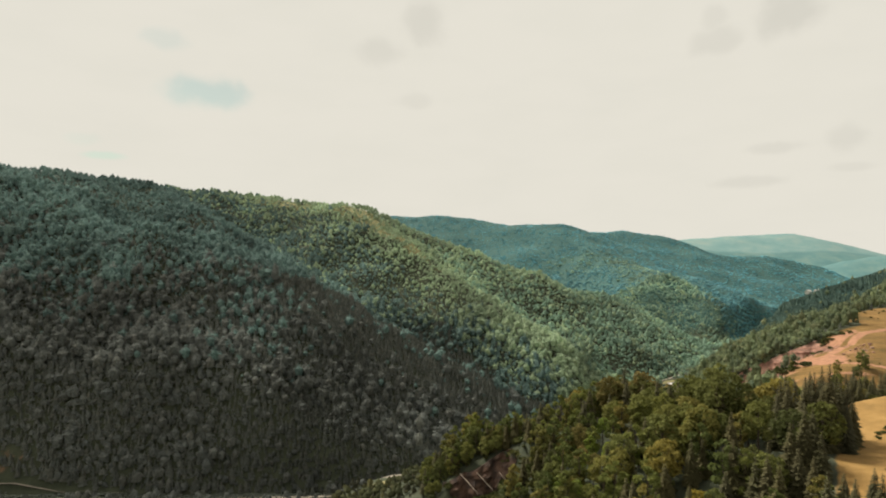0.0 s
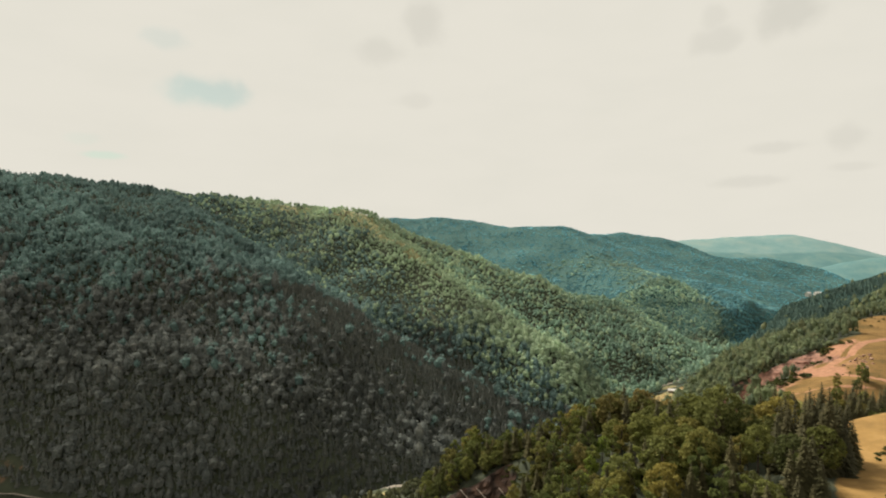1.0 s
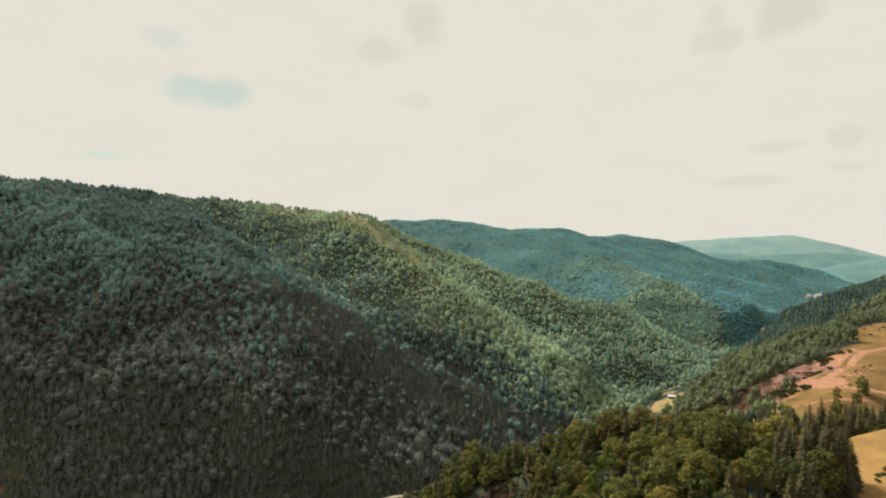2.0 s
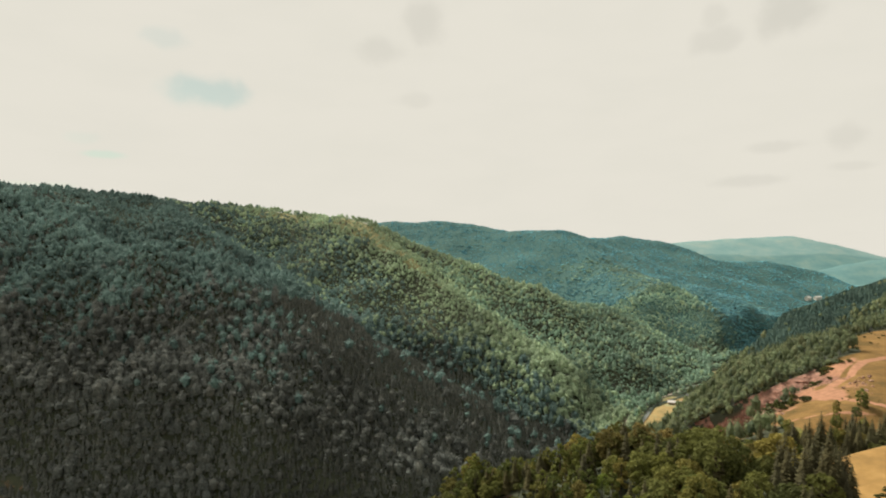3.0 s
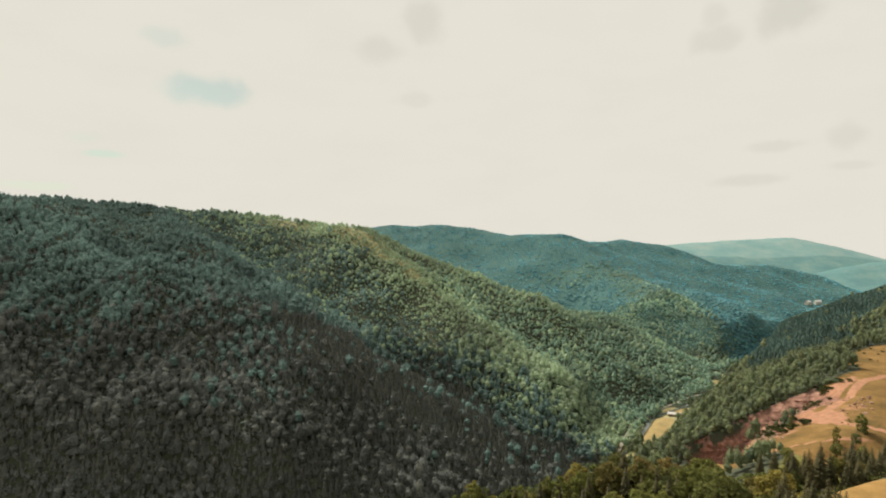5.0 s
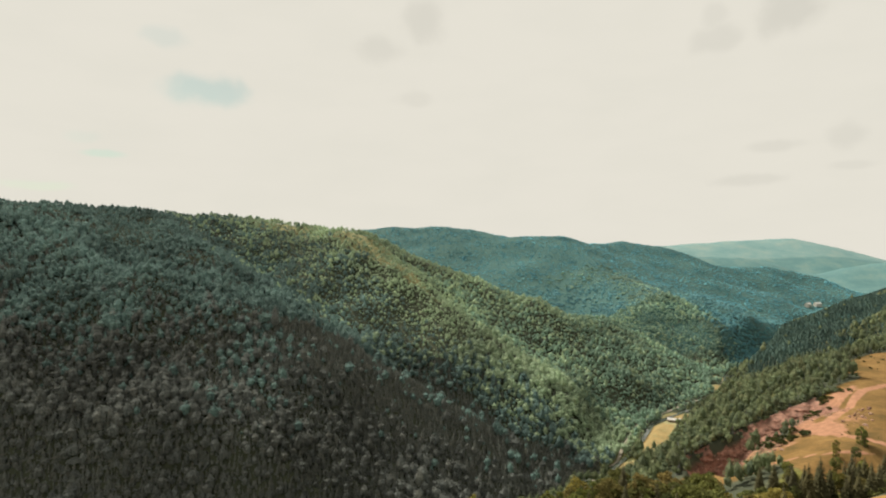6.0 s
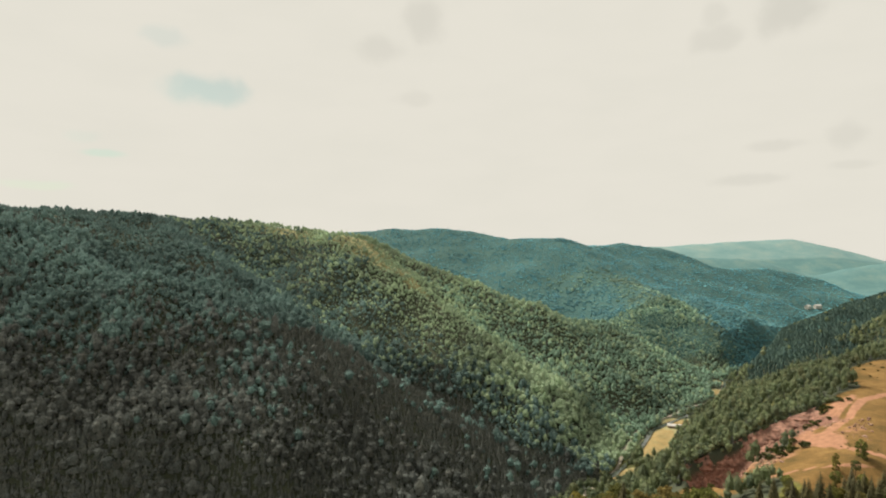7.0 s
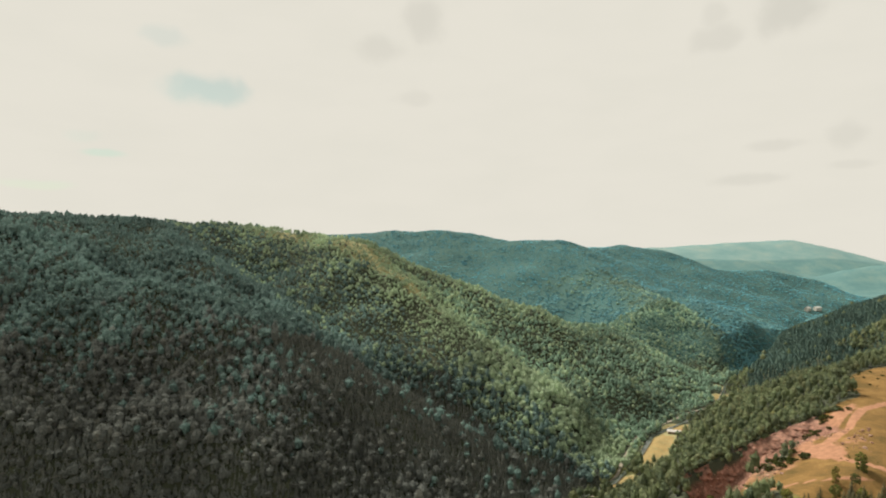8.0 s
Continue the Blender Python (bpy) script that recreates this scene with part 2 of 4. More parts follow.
def quarry_mask(x, y):
    back = 450 + 5 * ripple(x, y, 17, 5)
    left, right = 164 + 5 * ripple(x, y, 15, 6), 296
    front = np.interp(x, (164, 185, 200, 220, 240), (335, 360, 378, 388, 402))
    return step(0, 9, back - y) * step(0, 10, x - left) * step(0, 30, right - x) * step(0, 14, y - front)


def height(x, y):
    """The height of the ground at places of the plan."""
    x, y = np.asarray(x, float), np.asarray(y, float)
    floor = 2 + 0.004 * np.maximum(0, y - 900) + 1.5 * ripple(x, y, 60, 9)
    parts, k = [floor], 7.0
    for lines in (CRESTS, EAST, DISTANT):
        parts += [crest(p, f, s, x, y) for p, f, s in lines]
    top = np.max(parts, axis=0)
    land = top + k * np.log(sum(np.exp(np.clip((p - top) / k, -40, 0)) for p in parts)) - 2.0
    river, _ = along(VALLEY, x, y)
    land = floor + (land - floor) * np.where(x < 70, 1, step(22 - 10 * step(720, 880, y), 84 - 40 * step(720, 880, y), river))
    bank = floor + 1.7 * np.maximum(0, river - 5)
    land = np.where((x < 70) & (y > 380), np.minimum(land, bank), land)
    level = floor + (0.10 + 3 * step(-75, -30, x)) * river
    land = np.where((x < -30) & (y < np.interp(x, [p[0] for p in VALLEY], [p[1] for p in VALLEY])), np.minimum(land, level), land)
    wild = step(25, 120, river) * (1 - 0.85 * blob(x, y, 250, 330, 190, 260, 0.3, -30))
    wild = wild * np.where(x < 0, step(385, 430, y), 1)
    land = land + wild * (4 * ripple(x, y, 110, 2) + 5 * ripple(x, y, 48, 3) * (1 - 0.5 * step(1150, 1500, y)) + 1.8 * ripple(x, y, 21, 4) * (1 - step(1200, 1500, y)))
    land = land + step(1250, 1500, y) * (1 - step(2500, 2900, y)) * wild * (9 * ripple(x, y, 230, 14) + 6 * ripple(x, y, 110, 15))
    land = land - 2.2 * (1 - step(3, 11, river))
    # the dip behind the lower meadow, the quarry and the rock nose over the river
    land = land - 11 * blob(x, y, 195, 288, 75, 17, 0.6, 25)
    pit = quarry_mask(x, y)
    land = land - pit * (28 - 16 * step(205, 245, x) - 3 * step(245, 275, x) + 2.2 * ripple(x, y, 9, 7) + 1.4 * ripple(x, y, 4.5, 8))
    land = land - blob(x, y, 18, 256, 23 + 4 * ripple(x, y, 13, 16), 24, 0.22) * (17 + 3 * ripple(x, y, 8, 11) + 1.5 * ripple(x, y, 4, 12))
    return land


# ---------------------------------------------------------------- what covers the land
ROAD = [(-600, 425), (-320, 414), (-190, 402), (-70, 394), (30, 440), (110, 500), (170, 580), (196, 632), (238, 710), (322, 790), (405, 862), (455, 950), (545, 1065), (745, 1320), (1060, 1690)]
TRACK = [(300, 318), (254, 337), (243, 353), (238, 366), (246, 382), (262, 394), (281, 407), (318, 444), (352, 462), (420, 500)]
LOWER_TRACK = [(330, 322), (250, 324), (215, 327), (185, 338), (182, 360)]


def meadow_edge(x, y):
    """Metres east of the line where the wood on the knoll ends."""
    line = 108 + (y - 150) * 0.66 - np.maximum(0, y - 215) * 0.8
    return x - line + 3 * ripple(x, y, 14, 21)


def glades(x, y):
    glade = blob(x, y, 244, 664, 17, 64, 0.2, -31) + blob(x, y, 292, 732, 17, 32, 0.2, -33) + blob(x, y, 174, 568, 11, 26, 0.25, -38) + blob(x, y, 424, 890, 16, 24, 0.3, -35)
    return glade + blob(x, y, -22, 402, 26, 9, 0.3, 20) + 0.8 * blob(x, y, 450, 958, 10, 14, 0.3)


def meadow_mask(x, y):
    low = step(-9, -5, meadow_edge(x, y)) * step(-2, 4, 262 - y + 0.12 * (x - 190))
    return np.clip(low + glades(x, y), 0, 1)


def pasture_mask(x, y):
    high = blob(x, y, 262, 352, 84, 46, 0.12, 38) + blob(x, y, 330, 420, 70, 48, 0.12, 35) + blob(x, y, 450, 535, 112, 42, 0.10, 20) + blob(x, y, 395, 478, 62, 40, 0.12, 30)
    high = high + 0.75 * blob(x, y, 168, 360, 34, 30, 0.4)
    return np.clip(high, 0, 1)


def heath_mask(x, y):
    """Dry scrub on the top of the main spur; its pale colour also stands in for grazing sun."""
    line, _ = along([(-300, 1062), (-250, 1060), (-162, 980), (-71, 872), (5, 783)], x, y)
    wide = 30 * step(820, 960, y) + 9
    return (1 - step(0.6 * wide, 1.4 * wide, line + 6 * ripple(x, y, 16, 23))) * step(760, 830, y)


def dirt_mask(x, y):
    way, _ = along(TRACK, x, y)
    low, _ = along(LOWER_TRACK, x, y)
    bare = blob(x, y, 279, 425, 54, 6.5, 0.5, 38) + blob(x, y, 244, 377, 11, 17, 0.4) + 0.5 * blob(x, y, 207, 370, 28, 14, 0.5, 20) + 0.45 * blob(x, y, 268, 384, 16, 9, 0.6, 30) + 0.38 * blob(x, y, -312, 421, 17, 6, 0.5)
    return np.clip((1 - step(1.6, 4.2, way)) + 0.8 * (1 - step(1.0, 2.4, low)) + bare, 0, 1)


def bare_mask(x, y):
    """1 where no wood grows."""
    river, _ = along(VALLEY, x, y)
    road, _ = along(ROAD, x, y)
    open_land = np.maximum(np.maximum(meadow_mask(x, y), pasture_mask(x, y)), np.maximum(quarry_mask(x, y), dirt_mask(x, y)))
    open_land = np.maximum(open_land, blob(x, y, 18, 266, 19, 19, 0.2))
    open_land = np.maximum(open_land, blob(x, y, 158, 362, 26, 36, 0.2))
    return np.maximum(open_land, np.maximum(1 - step(2.0, 4, river), 1 - step(1.5, 3, road)))


def ground_material():
    mat = bpy.data.materials.new("ground_cover")
    mat.use_nodes = True
    add, link = nodes_of(mat.node_tree)
    out, shade = add("ShaderNodeOutputMaterial"), add("ShaderNodeBsdfPrincipled")
    shade.inputs["Roughness"].default_value = 0.95
    shade.inputs["Specular IOR Level"].default_value = 0.1
    place = add("ShaderNodeNewGeometry")

    def grain(scale, detail=4.0, rough=0.6):
        node = add("ShaderNodeTexNoise")
        node.inputs["Scale"].default_value, node.inputs["Detail"].default_value, node.inputs["Roughness"].default_value = scale, detail, rough
        link(place, node)
        return node

    def cover(name, below, above, crisp):
        attr = add("ShaderNodeAttribute")
        attr.attribute_name = name
        edge = grain(0.25, 5.0)
        total = add("ShaderNodeMath", op="MULTIPLY_ADD")
        total.inputs[1].default_value = crisp
        total.inputs[2].default_value = -crisp / 2
        link(edge, total)
        more = add("ShaderNodeMath", op="ADD")
        link(attr, more, 2)
        link(total, more, 0, 1)
        sharp = add("ShaderNodeMapRange")
        sharp.inputs[1].default_value, sharp.inputs[2].default_value = 0.35, 0.62
        link(more, sharp)
        mix = add("ShaderNodeMix")
        mix.data_type = "RGBA"
        link(sharp, mix, 0, 0)
        link(below, mix, 2 if below.bl_idname == "ShaderNodeMix" else 0, 6)
        link(above, mix, 0, 7)
        return mix

    litter = ramp_of(add, [(0.3, (0.042, 0.050, 0.034)), (0.7, (0.070, 0.078, 0.050))])
    link(grain(0.15), litter)
    grass = ramp_of(add, [(0.28, (0.168, 0.102, 0.036)), (0.5, (0.252, 0.152, 0.052)), (0.72, (0.335, 0.208, 0.078))])
    link(grain(0.07, 9.0, 0.68), grass)
    dirt = ramp_of(add, [(0.3, (0.205, 0.108, 0.064)), (0.55, (0.310, 0.162, 0.098)), (0.75, (0.395, 0.226, 0.145))])
    link(grain(0.22, 8.0, 0.7), dirt)
    stone = ramp_of(add, [(0.25, (0.060, 0.038, 0.030)), (0.46, (0.16, 0.085, 0.062)), (0.60, (0.27, 0.145, 0.105)), (0.76, (0.42, 0.26, 0.19))])
    link(grain(0.16, 9.0, 0.72), stone)
    # aerial haze put into the far ground colour: teal instead of forest floor
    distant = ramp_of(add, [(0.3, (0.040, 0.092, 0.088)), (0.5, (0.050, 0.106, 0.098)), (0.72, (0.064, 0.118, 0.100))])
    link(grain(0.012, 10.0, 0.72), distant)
    # the mountain's ramp holds the palest of this painted haze
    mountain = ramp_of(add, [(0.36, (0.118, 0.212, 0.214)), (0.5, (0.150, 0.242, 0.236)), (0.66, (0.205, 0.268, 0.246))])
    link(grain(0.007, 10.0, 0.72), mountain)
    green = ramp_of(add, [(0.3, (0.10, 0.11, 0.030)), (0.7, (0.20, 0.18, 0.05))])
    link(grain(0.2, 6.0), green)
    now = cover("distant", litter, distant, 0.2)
    # middle step of the painted haze, for the ridges behind
    beyond_haze = ramp_of(add, [(0.36, (0.078, 0.160, 0.164)), (0.5, (0.098, 0.186, 0.184)), (0.66, (0.140, 0.214, 0.194))])
    link(grain(0.009, 10.0, 0.72), beyond_haze)
    now = cover("beyond_haze", now, beyond_haze, 0.2)
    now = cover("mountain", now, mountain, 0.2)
    now = cover("scrub", now, green, 0.8)
    dry = ramp_of(add, [(0.3, (0.175, 0.180, 0.092)), (0.5, (0.250, 0.236, 0.122)), (0.7, (0.320, 0.282, 0.152))])
    link(grain(0.12, 8.0, 0.7), dry)
    now = cover("heath", now, dry, 0.6)
    now = cover("meadow", now, grass, 0.35)
    dull = ramp_of(add, [(0.34, (0.082, 0.058, 0.020)), (0.5, (0.150, 0.090, 0.031)), (0.66, (0.225, 0.136, 0.050))])
    link(grain(0.05, 10.0, 0.72), dull)
    now = cover("pasture", now, dull, 0.35)
    now = cover("dirt", now, dirt, 0.85)
    now = cover("stone", now, stone, 0.4)
    link(now, shade, 2)
    rise = add("ShaderNodeBump")
    rise.inputs["Strength"].default_value, rise.inputs["Distance"].default_value = 0.6, 0.5
    link(grain(0.8, 6.0, 0.7), rise, 0, "Height")
    link(rise, shade, 0, "Normal")
    link(shade, out)
    return mat


def mesh_of(name, verts, faces, material, smooth=True):
    """A mesh from numpy arrays of places and triangles or quads."""
    data = bpy.data.meshes.new(name)
    n, size = len(faces), faces.shape[1]
    data.vertices.add(len(verts))
    data.vertices.foreach_set("co", np.ascontiguousarray(verts, np.float32).ravel())
    data.loops.add(n * size)
    data.loops.foreach_set("vertex_index", np.ascontiguousarray(faces, np.int32).ravel())
    data.polygons.add(n)
    data.polygons.foreach_set("loop_start", np.arange(0, n * size, size, dtype=np.int32))
    data.polygons.foreach_set("use_smooth", np.full(n, smooth))
    data.update(calc_edges=True)
    data.materials.append(material)
    return data


def spaced(parts):
    return np.concatenate([np.arange(a, b, d) for a, b, d in parts])


def build_ground():
    xs = spaced([(-5200, -2200, 150), (-2200, -900, 50), (-900, -40, 9), (-40, 430, 3.5), (430, 700, 7), (700, 1500, 18), (1500, 4000, 50), (4000, 6001, 160)])
    ys = spaced([(-4000, -400, 150), (-400, 120, 26), (120, 520, 3.5), (520, 700, 4.5), (700, 1320, 8), (1320, 2700, 18), (2700, 4300, 40), (4300, 6001, 160)])
    gx, gy = np.meshgrid(xs, ys)
    gz = height(gx, gy)
    verts = np.stack([gx, gy, gz], -1).reshape(-1, 3)
    w = len(xs)
    a = (np.arange(len(ys) - 1)[:, None] * w + np.arange(w - 1)[None]).ravel()
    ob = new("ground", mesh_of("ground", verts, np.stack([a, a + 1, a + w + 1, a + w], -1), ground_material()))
    x, y = verts[:, 0], verts[:, 1]
    # far-ground weights follow distance, to place the painted haze tones
    covers = {"meadow": np.clip(meadow_mask(x, y) - 0.5 * glades(x, y), 0, 1), "pasture": pasture_mask(x, y), "dirt": dirt_mask(x, y), "distant": step(1080, 1190, y + 0.15 * x), "beyond_haze": step(2300, 2500, y), "mountain": step(3400, 3600, y),
              "stone": np.clip(quarry_mask(x, y) * 1.2 + 0.3 * blob(x, y, 18, 272, 20, 13, 0.4), 0, 1),
              "scrub": np.clip(0.75 * blob(x, y, 205, 300, 90, 24, 0.5, 30) + 0.5 * blob(x, y, 240, 560, 130, 90, 0.5), 0, 1), "heath": np.clip(0.8 * heath_mask(x, y) + glades(x, y), 0, 1)}
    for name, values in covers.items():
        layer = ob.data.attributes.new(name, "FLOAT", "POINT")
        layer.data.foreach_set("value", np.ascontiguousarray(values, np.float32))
    tagged(ob, "hilly ground of forest floor, dry yellow meadow and reddish dirt", "ground", kind="structure")
    return ob


build_ground()


# ---------------------------------------------------------------- woods on the slopes
def sphere_shell(detail):
    bm = bmesh.new()
    bmesh.ops.create_icosphere(bm, subdivisions=detail, radius=1)
    verts = np.array([v.co[:] for v in bm.verts])
    faces = np.array([[v.index for v in f.verts] for f in bm.faces])
    bm.free()
    return verts, faces


def dome_template(detail, seed, tufts=0, tall=1.0, cut=-0.45):
    """A lumpy broadleaved crown with leafy sprays, 1 wide to each side, standing on z = 0, with no underside."""
    rnd = np.random.default_rng(seed)
    verts, faces = sphere_shell(detail)
    lumps = rnd.normal(size=(14, 3))
    lumps[:, 2] = np.abs(lumps[:, 2])
    lumps /= np.linalg.norm(lumps, axis=1)[:, None]
    reach = 0.86 + 0.2 * rnd.random(14)

    def shell(ways):
        near = ways @ lumps.T
        return 0.70 + np.max(np.clip((near - 0.62) / 0.38, 0, 1) ** 0.8 * reach * 0.30, axis=1)

    body = verts * (shell(verts) * (0.86 if tufts else 1.0) + 0.10 * rnd.normal(size=len(verts)))[:, None]
    keep = faces[verts[faces][:, :, 2].mean(1) > cut]
    used = np.unique(keep)
    index = np.zeros(len(body), int)
    index[used] = np.arange(len(used))
    body, keep = body[used], index[keep]
    if tufts:
        way = rnd.normal(size=(tufts, 3))
        way[:, 2] = np.abs(way[:, 2]) * 1.1 - 0.15
        way /= np.linalg.norm(way, axis=1)[:, None]
        spot = way * (shell(way) * (0.92 + 0.12 * rnd.random(tufts)))[:, None]
        out = way * 0.7 + np.array([0, 0, 0.45]) + rnd.normal(size=(tufts, 3)) * 0.35
        out /= np.linalg.norm(out, axis=1)[:, None]
        side = np.cross(out, rnd.normal(size=(tufts, 3)))
        side /= np.linalg.norm(side, axis=1)[:, None]
        up = np.cross(out, side)
        size = (0.11 + 0.11 * rnd.random(tufts))[:, None]
        tri = np.stack([spot - side * size, spot + side * size * 0.9 - up * size * 0.3, spot + up * size * 1.2], 1).reshape(-1, 3)
        keep = np.concatenate([keep, np.arange(tufts * 3).reshape(-1, 3) + len(body)])
        body = np.concatenate([body, tri])
    body[:, :2] *= (1.04 - 0.30 * np.maximum(0, body[:, 2]))[:, None]
    body[:, 2] = body[:, 2] * 0.95 * tall + 0.75 * tall
    return body, keep


def mound_template(sides, seed):
    """A plain small crown for far woods."""
    rnd = np.random.default_rng(seed)
    verts, faces = [(0.1 * rnd.normal(), 0.1 * rnd.normal(), 1.5)], []
    for z, r in ((1.1, 0.66), (0.35, 0.98)):
        verts += [(r * (0.85 + 0.3 * rnd.random()) * math.cos(math.tau * (k + 0.3 * z) / sides), r * (0.85 + 0.3 * rnd.random()) * math.sin(math.tau * (k + 0.3 * z) / sides), z + 0.12 * rnd.normal()) for k in range(sides)]
    for k in range(sides):
        n = (k + 1) % sides
        faces += [[0, 1 + k, 1 + n], [1 + k, 1 + sides + k, 1 + sides + n], [1 + k, 1 + sides + n, 1 + n]]
    return np.array(verts), np.array(faces)


def cone_template(sides, tiers, seed):
    """A ragged conifer of drooping tiers, 1 wide to each side at the foot and 1 high."""
    rnd = np.random.default_rng(seed)
    verts, faces = [], []
    for n in range(tiers):
        low, top = n / tiers * 0.9, min(1.0, (n + 1.5) / tiers)
        wide = 1.0 * (1 - n / tiers) ** 0.85 + 0.06
        base = len(verts)
        verts.append((rnd.normal() * 0.02, rnd.normal() * 0.02, top))
        for k in range(sides):
            a = math.tau * (k + 0.5 * (n % 2)) / sides
            r = wide * (0.75 + 0.45 * rnd.random()) * (0.75 if k % 2 else 1.05)
            verts.append((r * math.cos(a), r * math.sin(a), low + 0.03 * rnd.normal()))
        faces += [[base, base + 1 + k, base + 1 + (k + 1) % sides] for k in range(sides)]
    return np.array(verts), np.array(faces)


def heap(templates, places, wides, talls, rnd):
    """Many trees in one pair of arrays."""
    verts, faces, base = [], [], 0
    kind = rnd.integers(len(templates), size=len(places))
    turn = rnd.random(len(places)) * math.tau
    for n, (tv, tf) in enumerate(templates):
        pick = kind == n
        m = int(pick.sum())
        if not m:
            continue
        c, s = np.cos(turn[pick])[:, None], np.sin(turn[pick])[:, None]
        w, t = wides[pick][:, None], talls[pick][:, None]
        x, y = (tv[None, :, 0] * c - tv[None, :, 1] * s) * w, (tv[None, :, 0] * s + tv[None, :, 1] * c) * w
        v = np.stack([x, y, np.broadcast_to(tv[None, :, 2], x.shape) * t], -1) + places[pick][:, None, :]
        verts.append(v.reshape(-1, 3))
        faces.append((tf[None] + (np.arange(m) * len(tv))[:, None, None]).reshape(-1, 3) + base)
        base += m * len(tv)
    return np.concatenate(verts), np.concatenate(faces)


def scatter(x0, x1, y0, y1, gap, seed):
    rnd = np.random.default_rng(seed)
    if gap >= 5.9:                                      # far off: no rows to be seen
        n = int((x1 - x0) * (y1 - y0) / (gap * gap * 0.9))
        return x0 + (x1 - x0) * rnd.random(n), y0 + (y1 - y0) * rnd.random(n), rnd
    gx, gy = np.meshgrid(np.arange(x0, x1, gap), np.arange(y0, y1, gap * 0.9))
    gx = gx + (np.arange(gx.shape[0])[:, None] % 2) * gap / 2
    x = gx.ravel() + (rnd.random(gx.size) - 0.5) * gap * 0.9
    y = gy.ravel() + (rnd.random(gx.size) - 0.5) * gap * 0.9
    return x, y, rnd


def steepness(x, y):
    return np.hypot(height(x + 2, y) - height(x - 2, y), height(x, y + 2) - height(x, y - 2)) / 4


def thinned(x, y, rnd, share):
    """Fewer trees on level ground, the full number where the slope is steep, as they stand upright side by side."""
    return rnd.random(len(x)) < share * np.sqrt(1 + steepness(x, y) ** 2 * 1.6)


GULLY = [(-420, 1010), (-300, 905), (-190, 810), (-95, 731), (30, 650), (105, 606), (160, 580), (185, 540)]


def gully_side(x, y):
    """Above 0 on the spur's side of the gully."""
    pts = np.array(GULLY)
    line = np.interp(y, pts[::-1, 1], pts[::-1, 0])
    return x - line


def pine_share(x, y):
    belt = 0.85 * blob(x, y, -20, 575, 165, 75, 0.4, -20) * (gully_side(x, y) < 14) + 0.35 * step(-0.1, 0.5, ripple(x, y, 90, 31))
    low = 0.5 * step(0, 60, 470 - y)
    return np.clip(belt + low + 0.12, 0, 0.92)


def wood(name, label, x, y, rnd, domes, cones, leaf, needle, wide, tall, share, cone_tall=1.05):
    """Stands of trees on the ground at x, y: one object of broadleaved crowns, one of conifers."""
    z = height(x, y)
    cone = rnd.random(len(x)) < share
    grow = (0.48 + 0.95 * rnd.random(len(x)) ** 2.0) * (1.06 + 0.26 * ripple(x, y, 38, 67) + 0.18 * ripple(x, y, 17, 68))
    for pick, templates, mat, kind in ((~cone, domes, leaf, "broadleaf"), (cone, cones, needle, "conifer")):
        if not pick.any():
            continue
        g = grow[pick]
        if kind == "broadleaf":
            w, t, lift = wide * g, tall * 0.38 * g, tall * 0.16 + tall * 0.10 * (g - 1)
        else:
            w, t, lift = wide * 0.78 * g, tall * cone_tall * (0.6 + 0.4 * g) * 0.64, 0.0
        spots = np.stack([x[pick], y[pick], z[pick] + lift - 1.0], -1)
        v, f = heap(templates, spots, w, t, rnd)
        ob = new(kind + "_" + name, mesh_of(kind + "_" + name, v, f, mat, False))
        tagged(ob, label[kind], "forest", kind="stuff")


